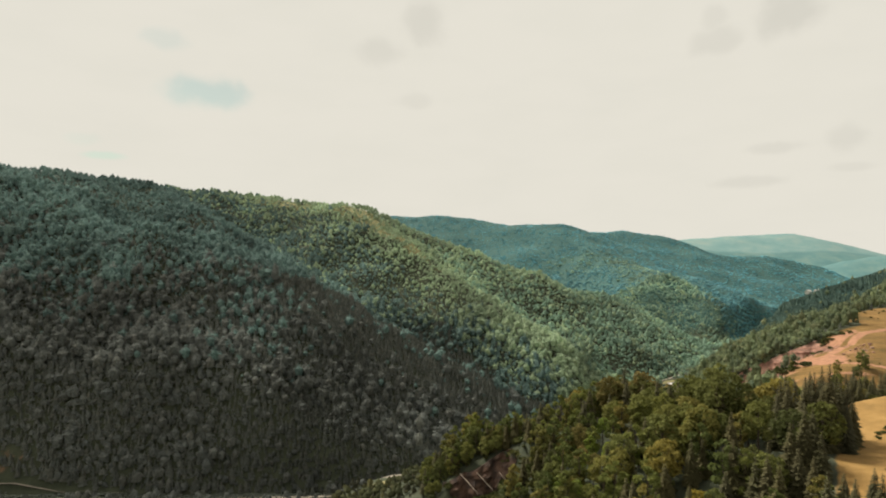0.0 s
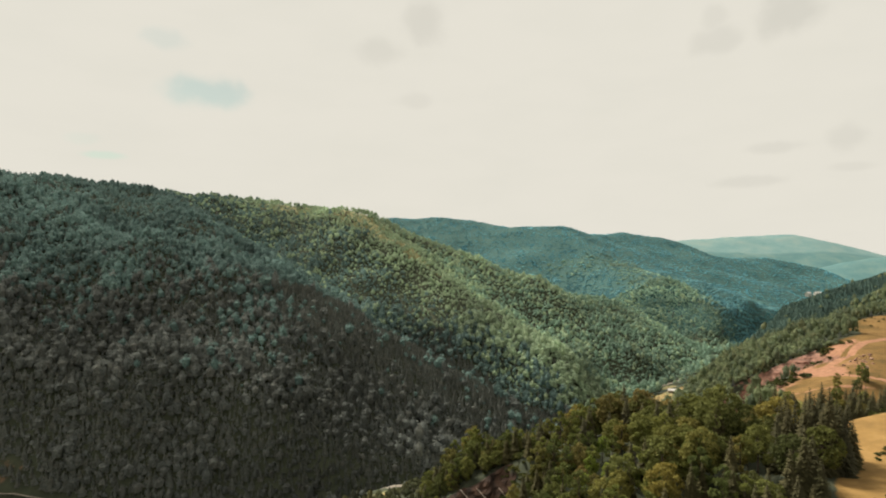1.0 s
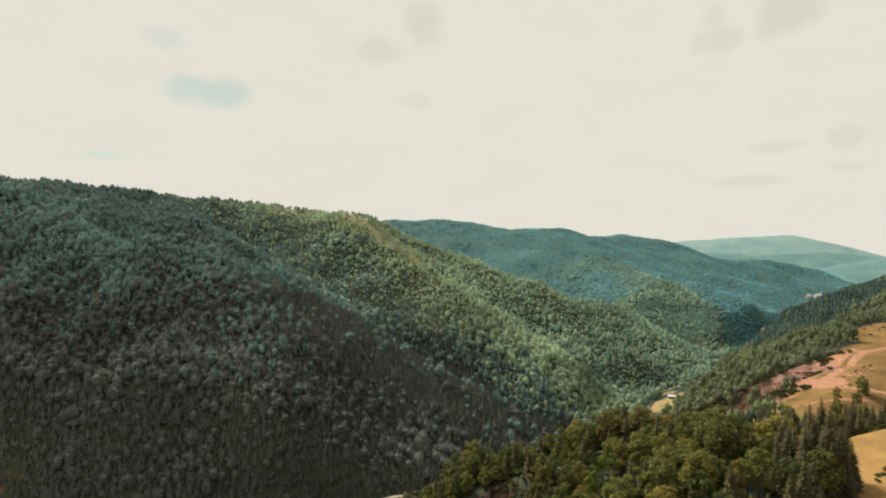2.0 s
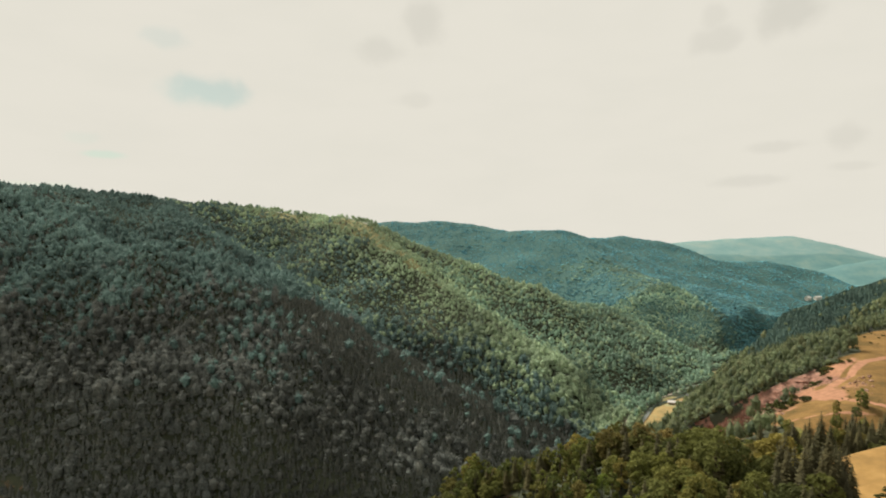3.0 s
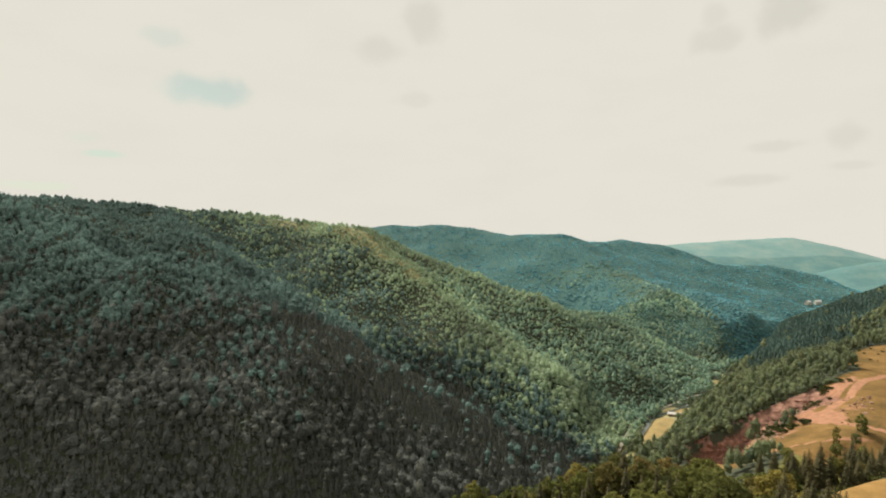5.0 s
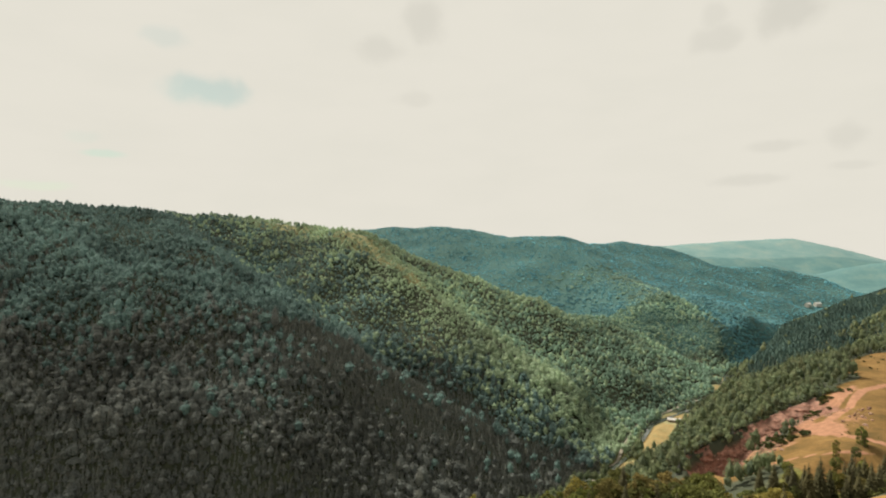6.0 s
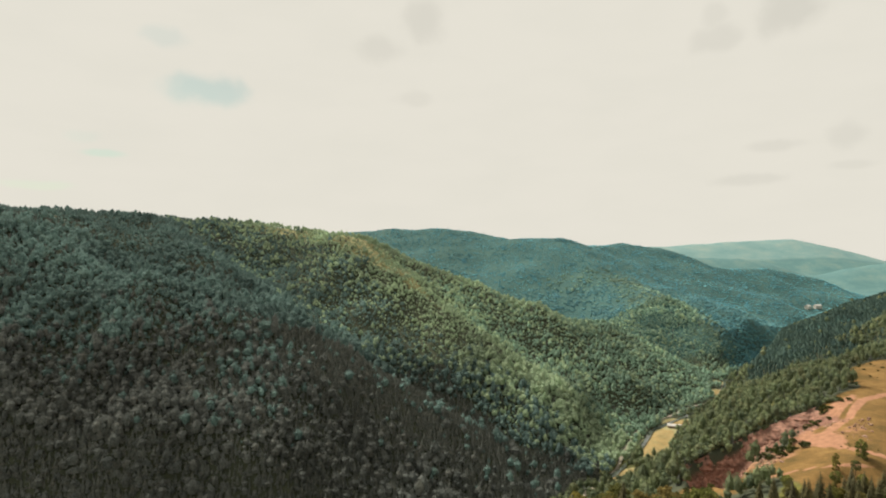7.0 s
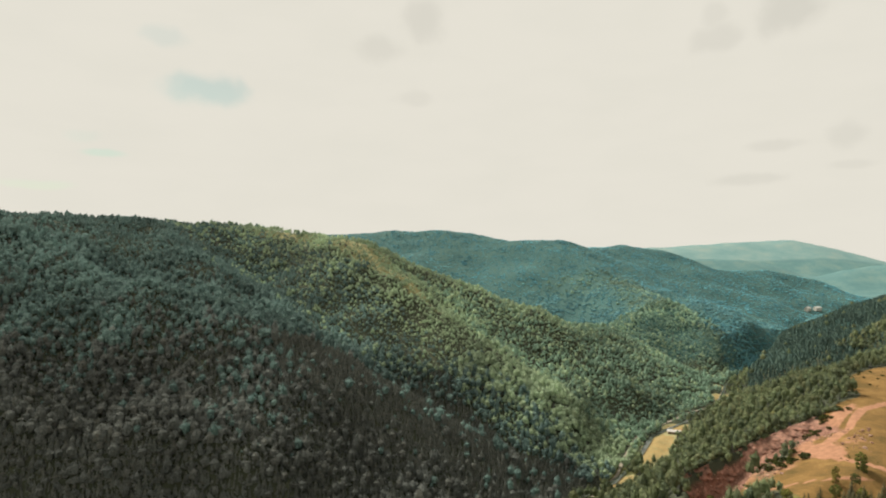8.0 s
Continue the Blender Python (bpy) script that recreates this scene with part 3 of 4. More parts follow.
def build_woods():
    fine = [dome_template(1, 40 + n, 30, 1.0 + 0.16 * (n % 4), -0.3) for n in range(7)]
    middle = [dome_template(1, 60 + n, 8, 0.95 + 0.15 * (n % 3), -0.1) for n in range(6)]
    coarse = [mound_template(7, 80 + n) for n in range(4)]
    cone_fine = [cone_template(7, 5, 20 + n) for n in range(4)]
    cone_mid = [cone_template(6, 3, 30 + n) for n in range(4)]
    cone_far = [cone_template(5, 1, 35 + n) for n in range(3)]
    dim = {"broadleaf": "dense grey-green broadleaved forest on a steep slope", "conifer": "dark brownish-green conifer stand on the steep slope"}
    bright = {"broadleaf": "green broadleaved forest on a mountain spur, sunlight painted into its leaves", "conifer": "scattered dark conifers on the mountain spur"}
    east = {"broadleaf": "fresh green broadleaved wood above the valley road", "conifer": "dark conifers among the valley wood"}
    away = {"broadleaf": "forest on distant hills, leaves tinted blue-green for haze", "conifer": "conifers on distant hills, tinted blue-green for haze"}

    # the steep slope and the spur: painted lit and shaded leaves mix tree by tree
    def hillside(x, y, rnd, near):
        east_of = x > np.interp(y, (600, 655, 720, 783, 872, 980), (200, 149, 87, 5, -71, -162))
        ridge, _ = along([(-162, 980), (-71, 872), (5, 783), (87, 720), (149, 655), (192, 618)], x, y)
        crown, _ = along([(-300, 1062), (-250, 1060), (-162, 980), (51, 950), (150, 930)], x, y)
        # trees near the crests get the brighter leaves that stand in for sunlight
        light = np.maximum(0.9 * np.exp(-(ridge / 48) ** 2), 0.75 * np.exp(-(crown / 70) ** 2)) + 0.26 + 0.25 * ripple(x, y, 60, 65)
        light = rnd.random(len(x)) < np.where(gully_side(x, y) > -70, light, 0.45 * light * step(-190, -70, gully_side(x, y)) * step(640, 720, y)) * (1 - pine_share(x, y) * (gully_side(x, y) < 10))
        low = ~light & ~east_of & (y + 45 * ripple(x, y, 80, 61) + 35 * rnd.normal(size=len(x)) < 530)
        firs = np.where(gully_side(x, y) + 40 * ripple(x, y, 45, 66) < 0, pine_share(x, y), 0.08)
        sets = ((low, "slope_forest", dim, WOOD_SLOPE_SHADED), (~light & ~low & ~east_of, "upper_forest", dim, WOOD_UPPER_HAZY),
                (light, "spur_forest", bright, WOOD_SPUR_LIT), (~light & ~low & east_of, "forest_beyond_spur", bright, WOOD_BEYOND_LIT))
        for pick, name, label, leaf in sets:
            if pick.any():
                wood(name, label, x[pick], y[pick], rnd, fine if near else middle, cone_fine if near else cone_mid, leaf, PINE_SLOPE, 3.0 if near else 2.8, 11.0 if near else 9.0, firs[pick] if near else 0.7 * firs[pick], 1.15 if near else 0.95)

    west_of = [p[1] for p in VALLEY[3:14]], [p[0] for p in VALLEY[3:14]]
    x, y, rnd = scatter(-560, 330, 318, 760, 3.3, 1)
    side = gully_side(x, y)
    road_y = np.interp(x, [p[0] for p in ROAD[:5]], [p[1] for p in ROAD[:5]])
    keep = ((x > -20) | (y > road_y)) & (rnd.random(len(x)) > bare_mask(x, y) * 1.4) & (x > -0.79 * y - 25) & (x < np.interp(y, *west_of)) & (y < 720 + 40 * ripple(x, y, 50, 61))
    keep = keep & thinned(x, y, rnd, np.where(side < 0, 0.80 + 0.6 * pine_share(x, y), 0.90))
    keep = keep & (x < np.interp(y, (318, 390, 440, 480, 500), (-60, -30, 60, 120, 400)))
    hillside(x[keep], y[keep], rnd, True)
    x, y, rnd = scatter(-960, 520, 640, 1270, 4.2, 2)
    ridge = np.interp(y, (762, 985, 1067), (-522, -450, -353))
    keep = (y >= 720 + 40 * ripple(x, y, 50, 61)) & (x > -0.79 * y - 25) & ((x > ridge - 60) | (y < 740)) & (x < np.interp(y, *west_of)) & ((y < 1110) | (x > 250))
    keep = keep & (rnd.random(len(x)) > bare_mask(x, y) * 1.4) & (rnd.random(len(x)) > 0.3 * heath_mask(x, y))
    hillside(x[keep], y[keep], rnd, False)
    # undergrowth on the foot of the slope
    x, y, rnd = scatter(-420, 120, 384, 520, 3.5, 12)
    road_y = np.interp(x, [p[0] for p in ROAD[:5]], [p[1] for p in ROAD[:5]])
    keep = (bare_mask(x, y) < 0.3) & (gully_side(x, y) < 0) & (x > -0.79 * y - 10) & ((x > -20) | (y > road_y) | (y < road_y - 3) & (rnd.random(len(x)) < 0.45))
    x, y = x[keep], y[keep]
    wood("undergrowth", {"broadleaf": "low green undergrowth between the trees of the slope", "conifer": "young conifers between the trees of the slope"}, x, y, rnd, coarse, cone_mid, WOOD_SLOPE_SHADED, PINE_SLOPE, 1.7, 6.0, 0.35)
    # the same woods going on beside the view, more openly
    x, y, rnd = scatter(-1500, -240, 318, 1500, 17.0, 7)
    keep = (x <= -0.79 * y - 25) & (bare_mask(x, y) < 0.3)
    x, y = x[keep], y[keep]
    wood("side_forest", dim, x, y, rnd, coarse, cone_far, WOOD_SLOPE_SHADED, PINE_SLOPE, 6.5, 15, 0.2)
    # the slope below the quarry and meadows
    x, y, rnd = scatter(-60, 760, 236, 1060, 4.2, 4)
    east_side = x > np.interp(y, [p[1] for p in VALLEY[3:14]], [p[0] for p in VALLEY[3:14]])
    keep = east_side & (x > 6) & (rnd.random(len(x)) > bare_mask(x, y) * 1.6) & (x < 0.79 * y + 25) & (y > 318) & ((y < 800) | (x < 0.52 * y))
    x, y = x[keep], y[keep]
    near = y + 30 * ripple(x, y, 50, 63) < 640
    foot = near & (x + 30 * ripple(x, y, 40, 66) < 45) & (y < 520)
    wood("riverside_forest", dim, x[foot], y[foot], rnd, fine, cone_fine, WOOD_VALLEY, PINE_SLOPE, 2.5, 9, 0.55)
    near = near & ~foot
    wood("valley_forest", east, x[near], y[near], rnd, fine, cone_fine, WOOD_VALLEY, PINE_SLOPE, 2.5, 11, 0.10)
    away_from = ~near & ~foot
    wood("far_valley_forest", east, x[away_from], y[away_from], rnd, middle, cone_mid, WOOD_VALLEY, PINE_SLOPE, 2.7, 11, 0.3)
    # low growth on the near bank of the river
    x, y, rnd = scatter(-75, 16, 292, 396, 3.2, 13)
    keep = (bare_mask(x, y) < 0.35) & (rnd.random(len(x)) < 0.9)
    x, y = x[keep], y[keep]
    wood("bank_growth", {"broadleaf": "low olive-green scrub on the river bank", "conifer": "small dark conifers on the river bank"}, x, y, rnd, middle, cone_mid, BANK_LEAVES, BANK_NEEDLES, 2.1, 5.5, 0.5)
    # scrub along the quarry's rim
    rnd = np.random.default_rng(77)
    x, y = 138 + 166 * rnd.random(900), 447 + 22 * rnd.random(900)
    wood("rim_scrub", {"broadleaf": "green scrub along the rim of the quarry", "conifer": "young conifers on the rim of the quarry"}, x, y, rnd, fine, cone_fine, WOOD_VALLEY, PINE_SLOPE, 2.2, 5.5, 0.08)
    # the dark pine hill
    x, y, rnd = scatter(415, 1060, 800, 1290, 4.3, 5)
    river, _ = along(VALLEY, x, y)
    east_side = x > np.interp(y, [p[1] for p in VALLEY[3:15]], [p[0] for p in VALLEY[3:15]])
    keep = east_side & (river > 3) & (x >= 0.52 * y) & (x < 0.8 * y + 20)
    x, y = x[keep], y[keep]
    wood("pine_hill", {"broadleaf": "green broadleaved patch on the dark pine hill", "conifer": "dark pine forest on the far valley side"}, x, y, rnd, middle, cone_mid, WOOD_VALLEY, PINE_FAR, 3.6, 13.0,
         0.985 - 0.85 * blob(x, y, 700, 878, 85, 38, 0.4, -5))
    x, y, rnd = scatter(120, 900, 1000, 1275, 4.6, 8)
    river, _ = along(VALLEY, x, y)
    west = x < np.interp(y, [p[1] for p in VALLEY[3:15]], [p[0] for p in VALLEY[3:15]])
    keep = west & (river > 3) & ((x >= 515) | (y > 1255))
    x, y = x[keep], y[keep]
    # a patch of sunlight on the spur's foot, made by brighter leaf colour
    sun_tinted = rnd.random(len(x)) < 0.9 * blob(x, y, 492, 1200, 62, 110, 0.5)
    wood("far_valley_floor_forest", away, x[~sun_tinted], y[~sun_tinted], rnd, coarse, cone_mid, WOOD_TEAL_HAZE, PINE_FAR, 2.9, 8, 0.18)
    wood("far_lit_spur_foot", bright, x[sun_tinted], y[sun_tinted], rnd, coarse, cone_mid, WOOD_BEYOND_LIT, PINE_FAR, 2.9, 8, 0.15)
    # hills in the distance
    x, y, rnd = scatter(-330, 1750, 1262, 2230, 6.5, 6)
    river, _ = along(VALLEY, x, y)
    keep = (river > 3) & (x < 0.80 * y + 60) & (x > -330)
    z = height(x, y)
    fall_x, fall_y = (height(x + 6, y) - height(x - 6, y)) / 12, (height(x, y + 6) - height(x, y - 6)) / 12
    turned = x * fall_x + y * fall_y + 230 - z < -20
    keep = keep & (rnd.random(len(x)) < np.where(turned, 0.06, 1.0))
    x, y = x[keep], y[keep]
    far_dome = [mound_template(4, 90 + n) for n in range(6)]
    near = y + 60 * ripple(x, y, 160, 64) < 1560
    # the far spur's sunlit patch, painted by choosing the brighter leaves
    sun_tinted = rnd.random(len(x)) < 0.9 * blob(x, y, 478, 1390, 60, 190, 0.5, -4) + 0.5 * blob(x, y, 400, 1560, 110, 60, 0.5)
    wood("far_spur_forest", away, x[near & ~sun_tinted], y[near & ~sun_tinted], rnd, far_dome, cone_far, WOOD_TEAL_HAZE, WOOD_TEAL_HAZE, 3.7, 4.2, 0.15, 1.8)
    wood("far_lit_forest", bright, x[sun_tinted], y[sun_tinted], rnd, far_dome, cone_far, WOOD_BEYOND_LIT, WOOD_TEAL_HAZE, 3.7, 4.6, 0.05, 1.6)
    wood("distant_forest", away, x[~near & ~sun_tinted], y[~near & ~sun_tinted], rnd, far_dome, cone_far, WOOD_FAR_HAZE, WOOD_FAR_HAZE, 3.9, 2.1, 0.10, 2.2)


build_woods()


# ---------------------------------------------------------------- single trees on the knoll
def thing(name, label, category, group=""):
    return tagged(new(name), label, category, group)


def part(name, data, parent, label=""):
    ob = new(name, data)
    ob.parent = parent
    if label:
        ob["label"] = label
    return ob


def tube(verts, faces, a, b, ra, rb, sides=6):
    a, b = Vector(a), Vector(b)
    turn = (b - a).to_track_quat("Z", "Y").to_matrix()
    base = len(verts)
    for spot, r in ((a, ra), (b, rb)):
        for k in range(sides):
            verts.append(spot + turn @ Vector((r * math.cos(math.tau * k / sides), r * math.sin(math.tau * k / sides), 0)))
    faces += [[base + k, base + (k + 1) % sides, base + sides + (k + 1) % sides, base + sides + k] for k in range(sides)]


def leaf_quads(spots, ways, sizes, rnd, loose=0.6):
    """Leafy sprays: bent quads at the spots, facing roughly the given ways."""
    n = len(spots)
    out = ways + rnd.normal(size=(n, 3)) * loose
    out /= np.linalg.norm(out, axis=1)[:, None]
    side = np.cross(out, rnd.normal(size=(n, 3)))
    side /= np.linalg.norm(side, axis=1)[:, None]
    up = np.cross(out, side)
    s = sizes[:, None]
    quad = np.stack([spots - side * s - up * s * 0.6 - out * s * 0.3, spots + side * s * 0.8 - up * s * 0.7, spots + side * s + up * s * 0.7 - out * s * 0.25, spots - side * s * 0.7 + up * s * 0.8], 1)
    return quad.reshape(-1, 3), np.arange(n * 4).reshape(n, 4)


def broadleaf_meshes(seed, tall, wide, leaves=760, slim=False, low=0.36):
    """Trunk with limbs, and a crown of leafy sprays in lobes of uneven size."""
    rnd = np.random.default_rng(seed)
    verts, faces, lobes = [], [], []
    lean = rnd.normal(size=2) * 0.4
    fork = (lean[0], lean[1], tall * 0.42)
    tube(verts, faces, (0, 0, -1.2), fork, tall * 0.020, tall * 0.014, 7)
    top = (lean[0] * 1.5, lean[1] * 1.5, tall * 0.80)
    tube(verts, faces, fork, top, tall * 0.014, tall * 0.005)
    count = 15 if not slim else 11
    for k in range(count):
        a = math.tau * (k * 0.382 + rnd.random() * 0.12)
        up = low + (0.92 - low) * ((k + 0.5) / count)
        reach = wide * (0.70 * math.sin(math.pi * min(1, max(0.12, (up - low + 0.16) / (1.14 - low)))) ** 0.6) * (0.75 + 0.4 * rnd.random())
        if k == count - 1:
            reach *= 0.2
        spot = np.array([lean[0] + reach * math.cos(a), lean[1] + reach * math.sin(a), tall * up])
        size = wide * (0.34 + 0.16 * rnd.random()) * (0.8 if up > 0.8 else 1.0)
        lobes.append((spot, size))
        tube(verts, faces, (lean[0], lean[1], tall * (0.25 + 0.5 * up * 0.8)), tuple(spot * np.array([0.85, 0.85, 0.98])), tall * 0.006, tall * 0.002, 5)
    spots, ways = [], []
    share = np.array([s * s for _, s in lobes])
    share = (share / share.sum() * leaves).astype(int)
    middle = np.array([lean[0], lean[1], tall * 0.58])
    for (spot, size), n in zip(lobes, share):
        way = rnd.normal(size=(n, 3))
        way /= np.linalg.norm(way, axis=1)[:, None]
        away = (spot - middle) / (np.linalg.norm(spot - middle) + 1e-6)
        way = way + away * 0.45 + np.array([0, 0, 0.25])
        way /= np.linalg.norm(way, axis=1)[:, None]
        spots.append(spot + way * size * (0.72 + 0.36 * rnd.random((n, 1))) * np.array([1, 1, 0.82]))
        ways.append(way)
    spots, ways = np.concatenate(spots), np.concatenate(ways)
    v, f = leaf_quads(spots, ways, wide * ((0.11 if slim else 0.055) + 0.050 * rnd.random(len(spots))), rnd)
    trunk = mesh_of("broadleaf_trunk", np.array([p[:] for p in verts]), np.array(faces), BARK)
    return trunk, mesh_of("broadleaf_crown", v, f, YOUNG_NEAR if slim else BROAD_NEAR, False)


def spruce_meshes(seed, tall, wide):
    """A straight stem with whorls of drooping boughs."""
    rnd = np.random.default_rng(seed)
    verts, faces = [], []
    tube(verts, faces, (0, 0, -1.2), (0, 0, tall * 0.97), tall * 0.014, tall * 0.002, 7)
    v, f = [], []
    rows = int(tall / 0.82)
    for n in range(rows):
        up = (0.08 + 0.90 * n / rows)
        reach = wide * (1 - up) ** 0.8 * (0.85 + 0.3 * rnd.random()) + 0.18
        boughs = max(5, int(11 * (1 - up) + 5))
        for k in range(boughs):
            a = math.tau * (k + rnd.random() * 0.6) / boughs + n * 0.7
            r = reach * (0.72 + 0.45 * rnd.random())
            c, s = math.cos(a), math.sin(a)
            z = tall * up + rnd.normal() * 0.15
            half = 0.20 * r + 0.16
            drop = 0.30 * r
            base = len(v)
            v += [(0.05 * c, 0.05 * s, z + 0.12), (0.6 * r * c - half * s, 0.6 * r * s + half * c, z - drop * 0.75), (r * c, r * s, z - drop * 0.85), (0.6 * r * c + half * s, 0.6 * r * s - half * c, z - drop * 0.75),
                  (0.55 * r * c, 0.55 * r * s, z - drop * 0.30)]
            f += [[base, base + 1, base + 4, base + 4], [base + 1, base + 2, base + 4, base + 4], [base + 2, base + 3, base + 4, base + 4], [base + 3, base, base + 4, base + 4]]
    f = np.array(f)[:, :3]
    trunk = mesh_of("spruce_trunk", np.array([p[:] for p in verts]), np.array(faces), BARK)
    return trunk, mesh_of("spruce_crown", np.array(v), f, NEEDLE_NEAR, False)


def tree_kind(name, label, meshes, group):
    root = thing(name, label, "tree", group)
    part("trunk", meshes[0], root, "rough grey-brown trunk")
    part("crown", meshes[1], root)
    return root


def stand(root, x, y, size, turn, used):
    """Puts a tree on the ground; the first of a kind is the built one itself."""
    z = float(height(np.array([x]), np.array([y]))[0])
    m = Matrix.Translation((x, y, z)) @ Matrix.Rotation(turn, 4, "Z")
    if root.name in used:
        ob = copy_thing(root, m)
    else:
        used.add(root.name)
        ob = root
        ob.matrix_basis = m
    ob.scale = (size, size, size * (0.92 + 0.16 * ((turn * 7.3) % 1)))
    return ob


PLACED = set()
MEADOW_TREE = tree_kind("meadow_tree", "dense dark green young tree standing alone in the pasture", broadleaf_meshes(170, 9.5, 2.5, 620, True, 0.05), "single trees in the pasture")
BROAD = [tree_kind("broadleaf_tree", "leafy olive-green broadleaved tree on the wooded knoll", broadleaf_meshes(100 + n, t, w, 1050), "trees on the knoll")
         for n, (t, w) in enumerate([(23, 7.6), (21, 6.6), (24, 7.0), (19, 7.0), (22, 6.2), (25, 8.2)])]
SLIM = [tree_kind("slender_tree", "slender yellow-green young tree on the steep knoll", broadleaf_meshes(140 + n, t, w, 520, True, 0.14), "young trees on the knoll")
        for n, (t, w) in enumerate([(14, 2.9), (12, 2.6), (15, 3.2)])]
SPRUCE = [tree_kind("spruce_tree", "dark green pointed spruce with drooping boughs", spruce_meshes(180 + n, t, w), "spruces by the meadow")
          for n, (t, w) in enumerate([(24, 5.2), (21, 5.0), (18, 4.5)])]


YOUNG_SPRUCE = [tree_kind("young_spruce_tree", "slim dark green young spruce among the broadleaved trees", spruce_meshes(190 + n, t, w), "young spruces on the knoll")
                for n, (t, w) in enumerate([(20, 4.9), (17, 4.6), (22, 5.2)])]


def recoloured(name, label, meshes, group, material):
    meshes[1].materials.clear()
    meshes[1].materials.append(material)
    return tree_kind(name, label, meshes, group)


YELLOW = [recoloured("yellowing_tree", "round broadleaved tree with yellowing leaves on the knoll", broadleaf_meshes(210, 21, 7.0, 900), "", island_material("yellowing_leaves", [(0.26, 0.19, 0.030), (0.21, 0.18, 0.034)], bump=0.0, size=1.5, through_light=0.42))]
LIME = [recoloured("lime_green_tree", "bright yellow-green young tree on the steep knoll", broadleaf_meshes(212, 19, 5.6, 800), "bright young trees", island_material("lime_green_leaves", [(0.19, 0.23, 0.040), (0.15, 0.20, 0.040)], bump=0.0, size=1.5, by_object=True, through_light=0.42))]


def build_knoll_wood():
    x, y, rnd = scatter(-45, 175, 115, 316, 6.6, 11)
    edge, bare, z = meadow_edge(x, y), bare_mask(x, y), height(x, y)
    dusk = ripple(x, y, 40, 41)
    for n in range(len(x)):
        a, b = float(x[n]), float(y[n])
        if edge[n] > -3.5 or bare[n] > 0.4 or z[n] < 28 or a < -8:
            continue
        if a < 0.118 * b and b < 262:                  # cleared so that the camera sees the rock nose
            continue
        if math.hypot(a - 128, b - 190) < 26:          # room for the spruce clump
            continue
        pick = rnd.random()
        firs = 0.20 + 0.42 * (b < 186) + 0.2 * (b < 160) + 0.24 * (dusk[n] > 0.2)
        slim = 0.46 if a < 70 else 0.20
        turn = rnd.random() * math.tau
        if b > 205 and a > 80:                         # taller along the far rim
            z_up = 1.15
        else:
            z_up = 0.92
        if pick < firs:
            stand((YOUNG_SPRUCE if a < 72 or b > 240 else SPRUCE)[rnd.integers(3)], a, b, (0.58 + 0.36 * rnd.random()) * (0.75 if a < 55 else z_up), turn, PLACED)
        elif pick < firs + slim:
            stand(SLIM[rnd.integers(3)], a, b, 0.8 + 0.45 * rnd.random(), turn, PLACED)
        else:
            stand(BROAD[rnd.integers(6)], a, b, (0.46 + 0.44 * rnd.random() ** 1.4) * (0.70 if a < 55 else z_up), turn, PLACED)
    # the clump of tall spruces at the meadow's corner, and the big tree before it
    for k, (a, b, size) in enumerate([(137, 199, 1.0), (131, 194, 1.12), (125, 190, 1.15), (134, 206, 1.05), (119, 193, 1.0), (114, 186, 0.85), (127, 201, 1.1), (121, 202, 1.02), (112, 197, 0.8), (108, 190, 0.75), (129, 197, 1.06), (122, 196, 1.1), (134, 200, 0.95), (131, 202, 1.12), (117, 199, 0.92), (126, 206, 1.0), (136, 195, 0.7), (128, 187, 0.82), (121, 187, 0.95), (133, 211, 0.9), (139, 205, 0.9)]):
        stand(SPRUCE[k % 2], a, b, size, k * 1.7, PLACED)
    for a, b, size in ((105, 176, 0.72), (118, 182, 0.74), (90, 162, 0.6)):
        stand(BROAD[0], a, b, size, a, PLACED)
    for k in range(16):                                # spruces at the near end
        stand(SPRUCE[k % 3], 62 + 48 * ((k * 0.37) % 1), 133 + 16 * ((k * 0.61) % 1), 0.52 + 0.2 * ((k * 0.77) % 1), k * 2.1, PLACED)
    for k, (a, b, size) in enumerate([(99, 141, 0.62), (104, 139, 0.66), (108, 142, 0.56), (96, 137, 0.6), (112, 146, 0.45), (101, 147, 0.5)]):
        stand(SPRUCE[k % 3], a, b, size, k * 1.9, PLACED)
    for k, (a, b, size) in enumerate([(72, 164, 0.52), (54, 170, 0.40), (36, 197, 0.42), (41, 203, 0.46), (39, 208, 0.40), (45, 199, 0.44), (34, 204, 0.38), (48, 210, 0.42), (56, 222, 0.5), (52, 214, 0.44), (63, 232, 0.52), (60, 214, 0.46), (50, 232, 0.45), (44, 222, 0.42), (66, 205, 0.45), (58, 190, 0.42), (70, 240, 0.55)]):
        stand((YELLOW if k == 0 else LIME)[0], a, b, size, k * 1.3, PLACED)
    for k in range(46):                                # along the top of the rock
        stand((SLIM if k % 3 == 1 else YOUNG_SPRUCE if k % 3 else BROAD)[k % 3], -9 + 56 * rnd.random(), 283 + 12 * rnd.random(), (0.42 + 0.3 * rnd.random()) * (1.0 if k % 3 else 0.75), k, PLACED)
    # the row behind the lower meadow
    for k in range(84):
        a = 146 + 118 * rnd.random()
        b = 281 + (a - 146) * 0.22 + 9 * rnd.normal()
        if k % 5 < 3:
            stand(SPRUCE[2], a, b, 0.62 + 0.3 * rnd.random(), k, PLACED)
        else:
            stand((BROAD if k % 3 else SLIM)[k % 3], a, b, (0.34 + 0.2 * rnd.random()) * (1.25 if a < 190 else 0.85), k, PLACED)
